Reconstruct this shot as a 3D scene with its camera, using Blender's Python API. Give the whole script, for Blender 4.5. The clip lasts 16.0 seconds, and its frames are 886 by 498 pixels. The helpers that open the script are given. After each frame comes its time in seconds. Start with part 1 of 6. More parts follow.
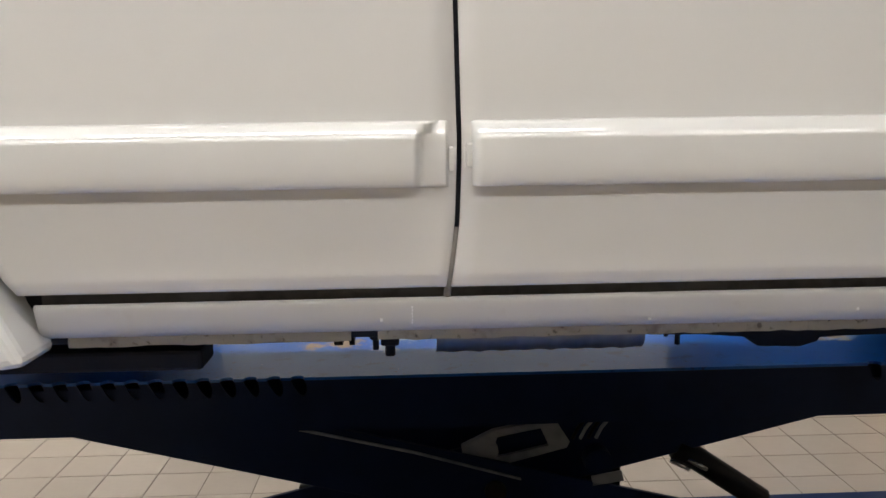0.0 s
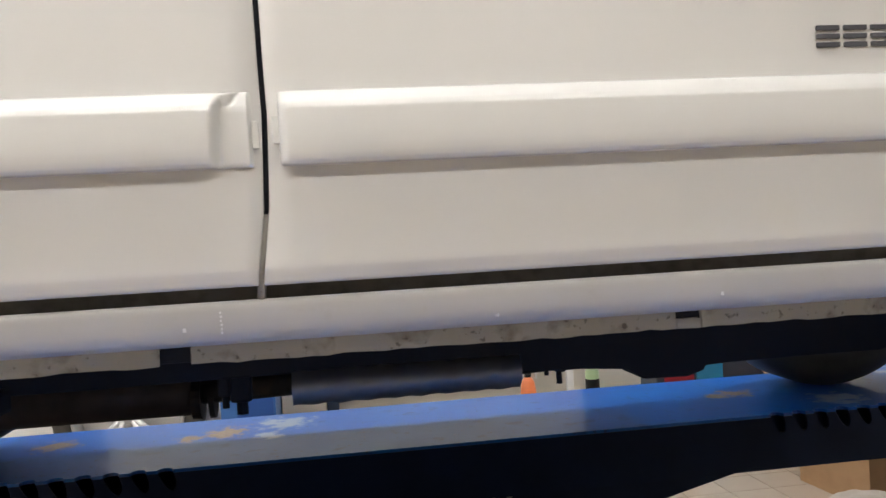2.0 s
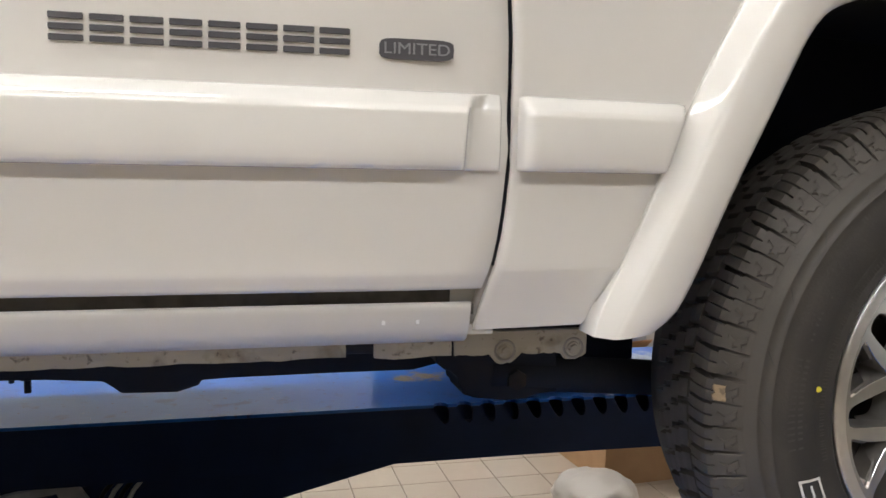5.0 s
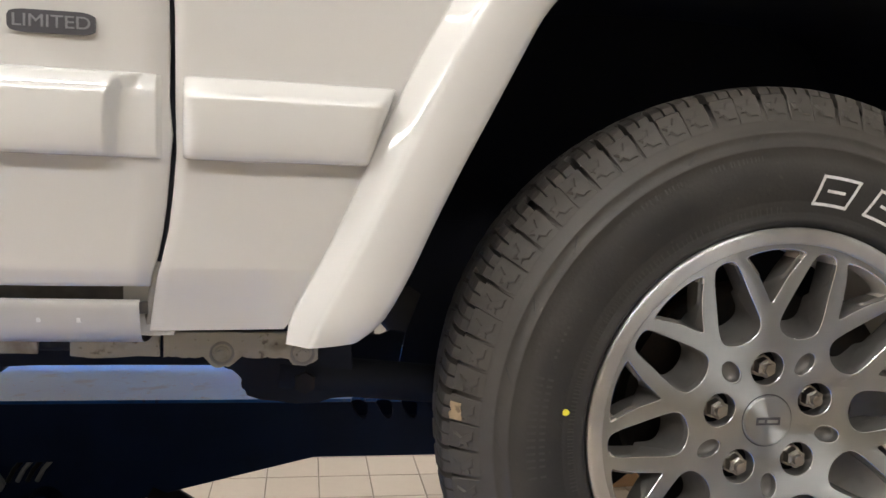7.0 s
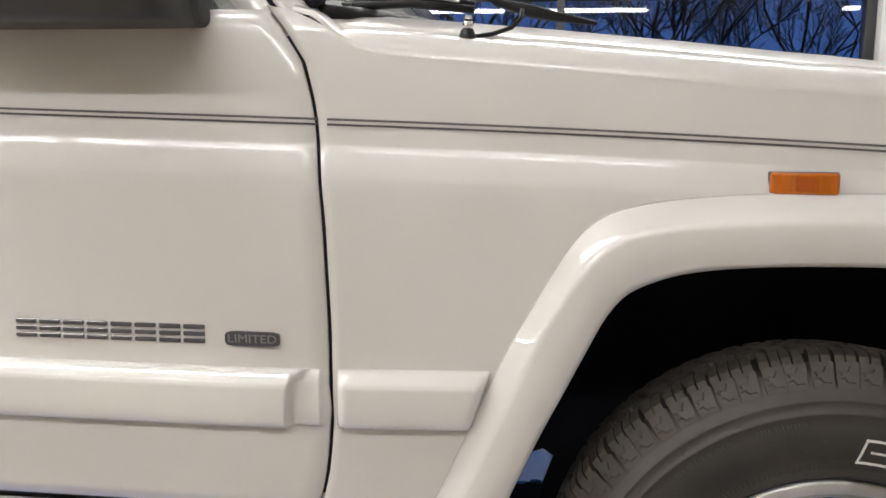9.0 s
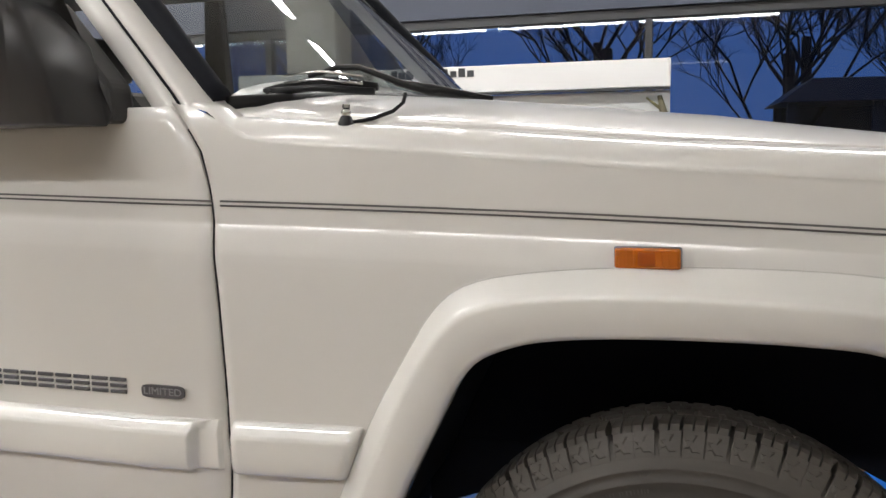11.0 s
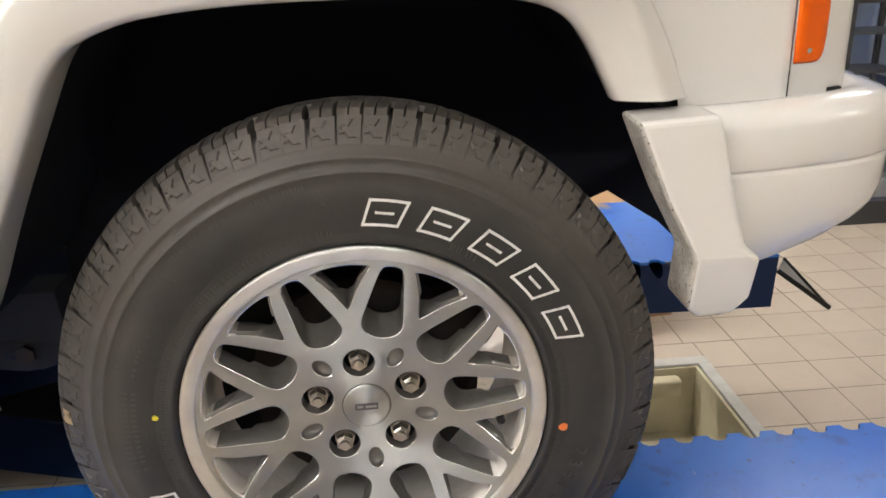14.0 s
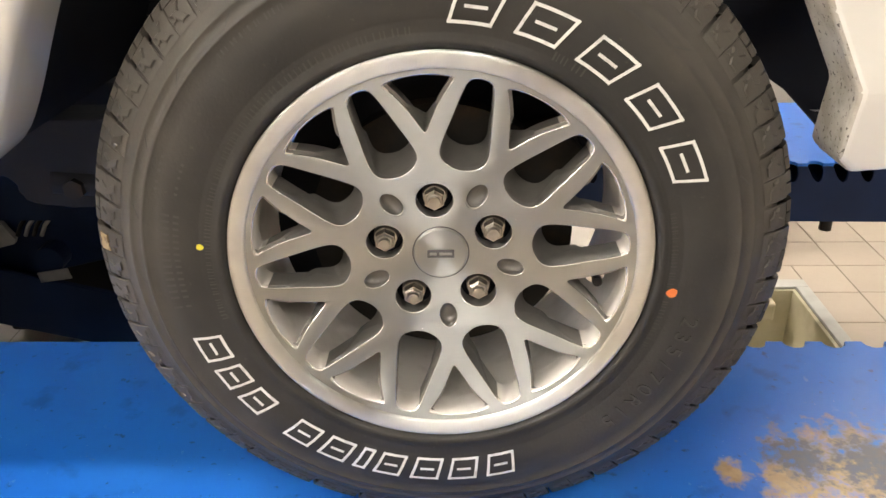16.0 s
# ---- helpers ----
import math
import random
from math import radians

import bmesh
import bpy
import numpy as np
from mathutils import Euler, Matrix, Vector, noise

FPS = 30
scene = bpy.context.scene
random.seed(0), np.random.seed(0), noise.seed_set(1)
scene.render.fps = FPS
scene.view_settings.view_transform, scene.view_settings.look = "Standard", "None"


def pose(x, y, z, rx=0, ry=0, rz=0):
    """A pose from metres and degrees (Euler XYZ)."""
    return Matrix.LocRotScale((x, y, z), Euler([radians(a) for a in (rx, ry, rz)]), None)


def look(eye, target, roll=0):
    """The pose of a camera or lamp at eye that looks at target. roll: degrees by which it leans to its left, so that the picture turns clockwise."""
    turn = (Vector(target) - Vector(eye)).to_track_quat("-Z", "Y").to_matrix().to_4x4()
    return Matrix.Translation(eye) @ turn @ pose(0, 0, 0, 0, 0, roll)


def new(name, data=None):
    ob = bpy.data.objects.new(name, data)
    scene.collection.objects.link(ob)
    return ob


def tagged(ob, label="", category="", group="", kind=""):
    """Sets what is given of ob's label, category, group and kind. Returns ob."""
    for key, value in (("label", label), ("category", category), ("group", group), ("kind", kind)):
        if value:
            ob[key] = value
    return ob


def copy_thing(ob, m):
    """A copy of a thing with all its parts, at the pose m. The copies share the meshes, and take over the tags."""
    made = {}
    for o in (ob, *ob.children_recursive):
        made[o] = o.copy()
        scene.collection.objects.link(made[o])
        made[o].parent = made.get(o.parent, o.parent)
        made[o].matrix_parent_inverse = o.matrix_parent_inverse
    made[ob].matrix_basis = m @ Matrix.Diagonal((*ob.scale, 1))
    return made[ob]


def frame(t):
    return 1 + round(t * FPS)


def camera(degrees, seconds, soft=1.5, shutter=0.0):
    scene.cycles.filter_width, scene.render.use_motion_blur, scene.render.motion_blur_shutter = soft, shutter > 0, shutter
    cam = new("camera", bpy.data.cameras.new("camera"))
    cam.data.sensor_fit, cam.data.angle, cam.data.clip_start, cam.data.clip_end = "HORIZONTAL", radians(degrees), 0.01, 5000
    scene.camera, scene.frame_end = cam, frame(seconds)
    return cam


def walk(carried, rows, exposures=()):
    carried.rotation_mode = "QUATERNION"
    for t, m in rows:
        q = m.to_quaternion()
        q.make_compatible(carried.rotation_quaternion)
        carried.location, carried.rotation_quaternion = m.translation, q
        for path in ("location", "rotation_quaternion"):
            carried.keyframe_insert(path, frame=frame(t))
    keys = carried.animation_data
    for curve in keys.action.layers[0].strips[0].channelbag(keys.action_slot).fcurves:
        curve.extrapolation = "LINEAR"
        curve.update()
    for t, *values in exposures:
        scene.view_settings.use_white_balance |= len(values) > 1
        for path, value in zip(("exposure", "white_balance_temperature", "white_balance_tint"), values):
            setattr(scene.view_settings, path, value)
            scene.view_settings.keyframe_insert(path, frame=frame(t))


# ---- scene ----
cam = camera(56.8, 16.0, shutter=0.15)
PATH = [
    (0, (0.105, -0.034, 1.346), (0.183, 1.942, 1.044), -0.8),
    (0.5, (0.128, 0.026, 1.22), (0.233, 2.014, 1.024), -1.9),
    (1, (0.167, 0.077, 1.161), (0.305, 2.068, 1.03), -2.4),
    (1.5, (0.188, 0.063, 1.191), (0.393, 2.052, 1.117), -2.9),
    (2, (0.211, 0.057, 1.205), (0.489, 2.038, 1.173), -3.2),
    (2.5, (0.352, 0.075, 1.22), (0.697, 2.045, 1.212), -3.1),
    (3, (0.493, 0.092, 1.24), (0.896, 2.051, 1.23), -2.5),
    (3.5, (0.587, 0.102, 1.239), (1.036, 2.051, 1.193), -1.4),
    (4, (0.673, 0.108, 1.238), (1.162, 2.044, 1.138), 0.0),
    (4.2, (0.712, 0.12, 1.25), (1.229, 2.047, 1.108), 0.5),
    (6.3, (1.1053, 0.1139, 1.2951), (1.5096, 2.0596, 1.0697), 2.50),
    (6.5, (1.1417, 0.1251, 1.2972), (1.5332, 2.0723, 1.0629), 2.67),
    (7, (1.2253, 0.1221, 1.2953), (1.5625, 2.0794, 1.0603), 2.55),
    (7.5, (1.3181, 0.0820, 1.3682), (1.5527, 2.0571, 1.1584), 2.19),
    (8, (1.3681, 0.0283, 1.4580), (1.4338, 2.0185, 1.2716), 1.12),
    (8.5, (1.3335, -0.0439, 1.5662), (1.2940, 1.9337, 1.2701), 0.84),
    (9, (1.3545, -0.0773, 1.6269), (1.1288, 1.8908, 1.3520), 0.50),
    (9.2, (1.3823, -0.0826, 1.6605), (1.0752, 1.8725, 1.3722), 0.39),
    (11.3, (1.7350, -0.0917, 1.7154), (1.1664, 1.8095, 1.4664), -0.92),
    (11.5, (1.7499, -0.0924, 1.7163), (1.2843, 1.8361, 1.4631), -0.82),
    (11.8, (1.7682, -0.0874, 1.7069), (1.4656, 1.8726, 1.4482), -1.32),
    (12, (1.7787, -0.0799, 1.7041), (1.5975, 1.8927, 1.4282), -1.17),
    (12.5, (1.7884, -0.0264, 1.6789), (1.8697, 1.9410, 1.3286), -1.89),
    (13, (1.7517, 0.0096, 1.6501), (1.9695, 1.9349, 1.1542), -2.07),
    (13.5, (1.7256, 0.0333, 1.5983), (1.9513, 1.9234, 0.9848), -2.13),
    (14, (1.7403, 0.0586, 1.5385), (1.8941, 1.9199, 0.8230), -1.71),
    (14.5, (1.7673, 0.0927, 1.4671), (1.8282, 1.9300, 0.6794), -1.40),
    (15, (1.7441, 0.1149, 1.4280), (1.7662, 1.9309, 0.5904), -0.92),
    (15.5, (1.7343, 0.1266, 1.4176), (1.7292, 1.9286, 0.5499), -0.64),
    (16, (1.7325, 0.1560, 1.3915), (1.6939, 1.9534, 0.5151), -0.70),
]
walk(cam, [(t, look(eye, target, roll)) for t, eye, target, roll in PATH],
     exposures=[(0, -0.64, 6450, 10), (0.5, -0.36, 6400, 10), (1, -0.03, 6350, 10), (2, -0.34, 6450, 10), (3.5, -0.33, 6450, 10), (4, -0.28, 6450, 10), (6.5, -0.1, 6450, 10), (7.5, -0.18, 6500, 10), (8, -0.22, 6450, 10), (9, -0.34, 6450, 10), (11.5, -0.53, 6450, 10), (12.5, -0.5, 6800, 10), (13, -0.17, 6850, 10), (13.5, -0.02, 6700, 10), (14, 0.25, 6650, 10), (15, 0.56, 6850, 10), (15.5, 0.58, 7100, 10), (16, 0.66, 7150, 10)])

# ---- world and light ----
world = bpy.data.worlds.new("evening_sky")
scene.world = world
world.use_nodes = True
wn = world.node_tree.nodes
wn["Background"].inputs["Color"].default_value = (0.052, 0.118, 0.37, 1)
wn["Background"].inputs["Strength"].default_value = 1.15
scene.view_settings.exposure = 0.0
TUBE = 50.0
# y of an unseen lamp row, added to brighten faces that look up
OVER_FILL = 0.30


# ---- materials ----
def mat(name, color, rough=0.5, metal=0.0, spots=(), bump=(), coat=0.0, speck=None, emit=None, spec=0.5, var=0.0):
    """Principled material; spots: (scale, colour, low, high, amount) noise layers; bump: (scale, strength)."""
    m = bpy.data.materials.new(name)
    m.use_nodes = True
    nt = m.node_tree
    n, l = nt.nodes, nt.links
    b = n["Principled BSDF"]
    b.inputs["Roughness"].default_value = rough
    b.inputs["Metallic"].default_value = metal
    b.inputs["Coat Weight"].default_value = coat
    b.inputs["Coat Roughness"].default_value = 0.03
    b.inputs["Specular IOR Level"].default_value = spec
    tc = n.new("ShaderNodeTexCoord")
    rgb = n.new("ShaderNodeRGB")
    rgb.outputs[0].default_value = (*color, 1)
    cur = rgb.outputs[0]
    for sc, col, lo, hi, amount in spots:
        t = n.new("ShaderNodeTexNoise")
        t.inputs["Scale"].default_value = sc
        t.inputs["Detail"].default_value = 6
        l.new(tc.outputs["Object"], t.inputs["Vector"])
        r = n.new("ShaderNodeMapRange")
        r.inputs["From Min"].default_value, r.inputs["From Max"].default_value, r.inputs["To Max"].default_value = lo, hi, amount
        l.new(t.outputs["Fac"], r.inputs["Value"])
        mx = n.new("ShaderNodeMix")
        mx.data_type = "RGBA"
        l.new(r.outputs[0], mx.inputs["Factor"])
        l.new(cur, mx.inputs["A"])
        mx.inputs["B"].default_value = (*col, 1)
        cur = mx.outputs["Result"]
    if var:
        oi = n.new("ShaderNodeObjectInfo")
        hv = n.new("ShaderNodeHueSaturation")
        r = n.new("ShaderNodeMapRange")
        r.inputs["To Min"].default_value, r.inputs["To Max"].default_value = 1 - var, 1 + var
        l.new(oi.outputs["Random"], r.inputs["Value"])
        l.new(r.outputs[0], hv.inputs["Value"])
        l.new(cur, hv.inputs["Color"])
        cur = hv.outputs["Color"]
    l.new(cur, b.inputs["Base Color"])
    prev = None
    for sc, st in bump:
        t = n.new("ShaderNodeTexNoise")
        t.inputs["Scale"].default_value = sc
        t.inputs["Detail"].default_value = 4
        l.new(tc.outputs["Object"], t.inputs["Vector"])
        bp = n.new("ShaderNodeBump")
        bp.inputs["Strength"].default_value = st
        bp.inputs["Distance"].default_value = 0.002
        l.new(t.outputs["Fac"], bp.inputs["Height"])
        if prev:
            l.new(prev, bp.inputs["Normal"])
        prev = bp.outputs["Normal"]
    if prev:
        l.new(prev, b.inputs["Normal"])
    if emit:
        b.inputs["Emission Color"].default_value = (*emit[0], 1)
        b.inputs["Emission Strength"].default_value = emit[1]
    return m


COATIOR = 1.6
PAINT = mat("white_car_paint", (0.70, 0.685, 0.655), 0.34, coat=0.6, spots=[(3, (0.67, 0.655, 0.622), 0.4, 0.7, 0.5)])
TRIMW = mat("white_plastic_trim", (0.745, 0.735, 0.70), 0.34, coat=1.0, spots=[(4, (0.70, 0.69, 0.655), 0.4, 0.7, 0.5)])
for m_ in (PAINT, TRIMW):
    m_.node_tree.nodes["Principled BSDF"].inputs["Coat IOR"].default_value = COATIOR
PAINT.node_tree.nodes["Principled BSDF"].inputs["Coat Roughness"].default_value = 0.06
GRIMY = mat("grimy_trim_edge", (0.52, 0.50, 0.45), 0.5, spots=[(25, (0.30, 0.27, 0.22), 0.42, 0.62, 0.8), (220, (0.05, 0.04, 0.035), 0.60, 0.66, 0.9)])
GREYPAINT = mat("grey_white_sill_paint", (0.56, 0.55, 0.525), 0.45, coat=0.15, spots=[(40, (0.5, 0.48, 0.44), 0.62, 0.75, 0.5)], bump=[(500, 0.03)])
FLANGE = mat("dirty_cream_flange", (0.46, 0.43, 0.34), 0.6, spots=[(30, (0.16, 0.11, 0.07), 0.55, 0.75, 0.8), (120, (0.1, 0.08, 0.06), 0.62, 0.7, 0.7)], bump=[(200, 0.1)])
DULLP = mat("dusty_pillar_paint", (0.33, 0.31, 0.28), 0.55, spots=[(40, (0.2, 0.17, 0.14), 0.5, 0.7, 0.6)])
BLACKP = mat("black_plastic", (0.009, 0.009, 0.010), 0.45, spec=0.3, bump=[(900, 0.04)])
UNDER = mat("black_underseal", (0.019, 0.021, 0.027), 0.75, spec=0.3, spots=[(14, (0.028, 0.024, 0.022), 0.5, 0.75, 0.7)], bump=[(60, 0.3)])
RUBBER = mat("tyre_rubber", (0.027, 0.026, 0.025), 0.52, spec=0.35, spots=[(9, (0.050, 0.046, 0.041), 0.42, 0.72, 0.8), (160, (0.09, 0.08, 0.065), 0.66, 0.8, 0.5)], bump=[(300, 0.12), (55, 0.10)])


def dusty(m, r0, r1, col, amount):
    """Dry road dust on the outer ring of a tyre, broken by noise."""
    n, l = m.node_tree.nodes, m.node_tree.links
    b = n["Principled BSDF"]
    src = b.inputs["Base Color"].links[0].from_socket
    tc = n.new("ShaderNodeTexCoord")
    sc = n.new("ShaderNodeVectorMath")
    sc.operation = "MULTIPLY"
    sc.inputs[1].default_value = (1, 0, 1)
    ln = n.new("ShaderNodeVectorMath")
    ln.operation = "LENGTH"
    l.new(tc.outputs["Object"], sc.inputs[0])
    l.new(sc.outputs[0], ln.inputs[0])
    t = n.new("ShaderNodeTexNoise")
    t.inputs["Scale"].default_value, t.inputs["Detail"].default_value = 14, 6
    l.new(tc.outputs["Object"], t.inputs["Vector"])
    ma = n.new("ShaderNodeMath")
    ma.operation = "MULTIPLY_ADD"
    ma.inputs[1].default_value, ma.inputs[2].default_value = 0.05, -0.025
    l.new(t.outputs["Fac"], ma.inputs[0])
    ad = n.new("ShaderNodeMath")
    l.new(ln.outputs["Value"], ad.inputs[0])
    l.new(ma.outputs[0], ad.inputs[1])
    mr = n.new("ShaderNodeMapRange")
    mr.inputs["From Min"].default_value, mr.inputs["From Max"].default_value, mr.inputs["To Max"].default_value = r0, r1, amount
    l.new(ad.outputs[0], mr.inputs["Value"])
    mx = n.new("ShaderNodeMix")
    mx.data_type = "RGBA"
    l.new(mr.outputs[0], mx.inputs["Factor"])
    l.new(src, mx.inputs["A"])
    mx.inputs["B"].default_value = (*col, 1)
    l.new(mx.outputs["Result"], b.inputs["Base Color"])


dusty(RUBBER, 0.262, 0.312, (0.088, 0.078, 0.066), 0.6)
WHITELET = mat("white_tyre_print", (0.72, 0.72, 0.70), 0.6, spots=[(80, (0.45, 0.44, 0.42), 0.55, 0.7, 0.6)])
ALU = mat("machined_aluminium", (0.50, 0.515, 0.505), 0.46, 1.0, spots=[(25, (0.40, 0.42, 0.42), 0.4, 0.7, 0.5)], bump=[(700, 0.02)])
ALU2 = mat("turned_aluminium_lip", (0.76, 0.775, 0.77), 0.36, 1.0, spots=[(25, (0.55, 0.56, 0.57), 0.4, 0.7, 0.5)], bump=[(500, 0.02)])
for m_ in (ALU, ALU2):  # lathe-turned: the gloss spreads across the turning marks
    tg = m_.node_tree.nodes.new("ShaderNodeTangent")
    tg.direction_type, tg.axis = "RADIAL", "Y"
    m_.node_tree.links.new(tg.outputs[0], m_.node_tree.nodes["Principled BSDF"].inputs["Tangent"])
    m_.node_tree.nodes["Principled BSDF"].inputs["Anisotropic"].default_value = 0.98
    m_.node_tree.nodes["Principled BSDF"].inputs["Anisotropic Rotation"].default_value = 0.25
EDGE = mat("polished_spoke_edge", (0.86, 0.87, 0.87), 0.22, 1.0)
ALUGREY = mat("grey_wheel_paint", (0.19, 0.182, 0.17), 0.42, 0.4, spots=[(60, (0.13, 0.122, 0.115), 0.5, 0.75, 0.5)])
BARREL = mat("silver_rim_barrel", (0.80, 0.76, 0.71), 0.42, 0.2, spots=[(40, (0.60, 0.56, 0.51), 0.5, 0.75, 0.6)])
STEEL = mat("steel_nut", (0.42, 0.40, 0.37), 0.32, 1.0, spots=[(90, (0.3, 0.28, 0.25), 0.5, 0.7, 0.6)])
IRON = mat("dark_iron", (0.03, 0.028, 0.026), 0.6, 0.6, spots=[(30, (0.07, 0.045, 0.03), 0.5, 0.7, 0.7)], bump=[(90, 0.2)])
GALV = mat("aluminised_steel", (0.27, 0.28, 0.30), 0.45, 0.7, spots=[(12, (0.2, 0.2, 0.21), 0.45, 0.7, 0.7)], bump=[(120, 0.1)])
BROWNPIPE = mat("rusty_brown_muffler", (0.10, 0.075, 0.058), 0.6, 0.3, spots=[(20, (0.05, 0.035, 0.028), 0.4, 0.7, 0.7)], bump=[(120, 0.15)])
AMBER = mat("amber_lens", (0.47, 0.115, 0.003), 0.12, coat=1.0, bump=[(300, 0.02)])
ORANGE = mat("orange_lamp_lens", (0.72, 0.105, 0.002), 0.2, coat=0.3, spec=0.3)
DARKGREY = mat("dark_grey_badge", (0.075, 0.075, 0.085), 0.35, coat=0.4)
SILVER = mat("silver_letters", (0.55, 0.55, 0.55), 0.35, 0.6)
CHROME = mat("chrome", (0.8, 0.8, 0.8), 0.1, 1.0)
STRIPE = mat("grey_pinstripe", (0.09, 0.085, 0.085), 0.4)
BLUE = mat("blue_lift_paint", (0.007, 0.125, 0.54), 0.33, coat=0.35, spec=0.35,
           spots=[(4, (0.016, 0.17, 0.60), 0.4, 0.7, 0.8), (18, (0.008, 0.06, 0.25), 0.60, 0.72, 0.6), (70, (0.02, 0.05, 0.16), 0.66, 0.71, 0.8), (420, (0.7, 0.72, 0.75), 0.755, 0.77, 0.9)], bump=[(150, 0.05)])


def patches(m, centres, col, noise_scale, edge=None):
    """Bare or rusty patches with ragged edges round given places (x, y, radius)."""
    n, l = m.node_tree.nodes, m.node_tree.links
    b = n["Principled BSDF"]
    src = b.inputs["Base Color"].links[0].from_socket
    tc = n.new("ShaderNodeTexCoord")
    tot = None
    for x, y, r in centres:
        d = n.new("ShaderNodeVectorMath")
        d.operation = "DISTANCE"
        d.inputs[1].default_value = (x, y, 0.682)
        l.new(tc.outputs["Object"], d.inputs[0])
        mr = n.new("ShaderNodeMapRange")
        mr.inputs["From Min"].default_value, mr.inputs["From Max"].default_value = 0.0, r
        mr.inputs["To Min"].default_value, mr.inputs["To Max"].default_value = 0.5, 0.0
        l.new(d.outputs["Value"], mr.inputs["Value"])
        if tot is None:
            tot = mr.outputs[0]
        else:
            mx = n.new("ShaderNodeMath")
            mx.operation = "MAXIMUM"
            l.new(tot, mx.inputs[0])
            l.new(mr.outputs[0], mx.inputs[1])
            tot = mx.outputs[0]
    t = n.new("ShaderNodeTexNoise")
    t.inputs["Scale"].default_value, t.inputs["Detail"].default_value, t.inputs["Roughness"].default_value = noise_scale, 8, 0.65
    l.new(tc.outputs["Object"], t.inputs["Vector"])
    ad = n.new("ShaderNodeMath")
    l.new(tot, ad.inputs[0])
    l.new(t.outputs["Fac"], ad.inputs[1])
    mr = n.new("ShaderNodeMapRange")
    mr.inputs["From Min"].default_value, mr.inputs["From Max"].default_value = 0.68, 0.86
    l.new(ad.outputs[0], mr.inputs["Value"])
    c2 = n.new("ShaderNodeTexNoise")
    c2.inputs["Scale"].default_value, c2.inputs["Detail"].default_value = noise_scale * 2.5, 6
    l.new(tc.outputs["Object"], c2.inputs["Vector"])
    cr = n.new("ShaderNodeMix")
    cr.data_type = "RGBA"
    l.new(c2.outputs["Fac"], cr.inputs["Factor"])
    cr.inputs["A"].default_value, cr.inputs["B"].default_value = (*col[0], 1), (*col[1], 1)
    mx = n.new("ShaderNodeMix")
    mx.data_type = "RGBA"
    l.new(mr.outputs[0], mx.inputs["Factor"])
    l.new(src, mx.inputs["A"])
    l.new(cr.outputs["Result"], mx.inputs["B"])
    l.new(mx.outputs["Result"], b.inputs["Base Color"])


patches(BLUE, [(0.06, 2.50, 0.14), (2.10, 2.45, 0.25), (0.02, 2.36, 0.07), (1.62, 2.2, 0.12)], ((0.42, 0.48, 0.56), (0.30, 0.38, 0.52)), 26)
patches(BLUE, [(2.24, 0.965, 0.17), (2.15, 0.95, 0.08), (2.33, 0.98, 0.14), (2.36, 0.86, 0.22), (2.08, 0.965, 0.04), (-0.56, 2.45, 0.10), (-0.10, 2.44, 0.12), (-0.19, 2.40, 0.07), (1.40, 2.37, 0.10), (1.33, 2.36, 0.06), (2.45, 2.62, 0.10)], ((0.50, 0.36, 0.19), (0.22, 0.13, 0.06)), 30)
patches(BLUE, [(2.17, 0.995, 0.08), (2.27, 0.98, 0.12), (2.31, 0.91, 0.15), (2.42, 0.84, 0.16), (2.36, 1.04, 0.08)], ((0.02, 0.05, 0.14), (0.10, 0.075, 0.05)), 60)
# Lift blue darkened for sides and arms, their shade included in the colour.
BLUES = mat("shaded_lift_blue", (0.0035, 0.019, 0.075), 0.5, spec=0.3, spots=[(6, (0.0020, 0.011, 0.045), 0.4, 0.7, 0.6), (90, (0.02, 0.03, 0.05), 0.7, 0.74, 0.7)], bump=[(150, 0.05)])
TILE = mat("beige_floor_tile", (0.50, 0.425, 0.345), 0.32, spots=[(5, (0.44, 0.37, 0.30), 0.4, 0.7, 0.6), (60, (0.45, 0.38, 0.31), 0.5, 0.8, 0.4)], bump=[(80, 0.03)], var=0.05)
GROUT = mat("grey_grout", (0.26, 0.22, 0.175), 0.8, spots=[(30, (0.18, 0.15, 0.12), 0.4, 0.7, 0.7)])
PITP = mat("cream_pit_paint", (0.55, 0.50, 0.35), 0.55, spots=[(8, (0.36, 0.31, 0.2), 0.45, 0.7, 0.7)], bump=[(60, 0.1)])
PITF = mat("grey_pit_frame", (0.52, 0.52, 0.49), 0.4, 0.2, spots=[(20, (0.4, 0.4, 0.38), 0.4, 0.7, 0.6)])
WALL = mat("cream_wall_plaster", (0.72, 0.68, 0.60), 0.7, spots=[(2, (0.66, 0.62, 0.54), 0.4, 0.7, 0.6)], bump=[(120, 0.08)])
WALLB = mat("pale_plaster", (0.58, 0.55, 0.50), 0.7, spots=[(2, (0.50, 0.475, 0.43), 0.4, 0.7, 0.6)], bump=[(120, 0.08)])
WALLG = mat("pale_grey_wall", (0.46, 0.44, 0.40), 0.6, spots=[(2, (0.41, 0.39, 0.36), 0.4, 0.7, 0.6)], bump=[(120, 0.05)])
WHITEF = mat("white_window_frame", (0.74, 0.74, 0.73), 0.35, bump=[(200, 0.02)])
DARKF = mat("dark_frame", (0.03, 0.032, 0.036), 0.4)
CEIL = mat("ceiling_panel_white", (0.72, 0.71, 0.68), 0.75, spots=[(3, (0.68, 0.67, 0.64), 0.4, 0.7, 0.5)])
CARTON = mat("brown_cardboard", (0.48, 0.30, 0.16), 0.75, spots=[(12, (0.40, 0.24, 0.12), 0.4, 0.7, 0.6)], bump=[(150, 0.06)])
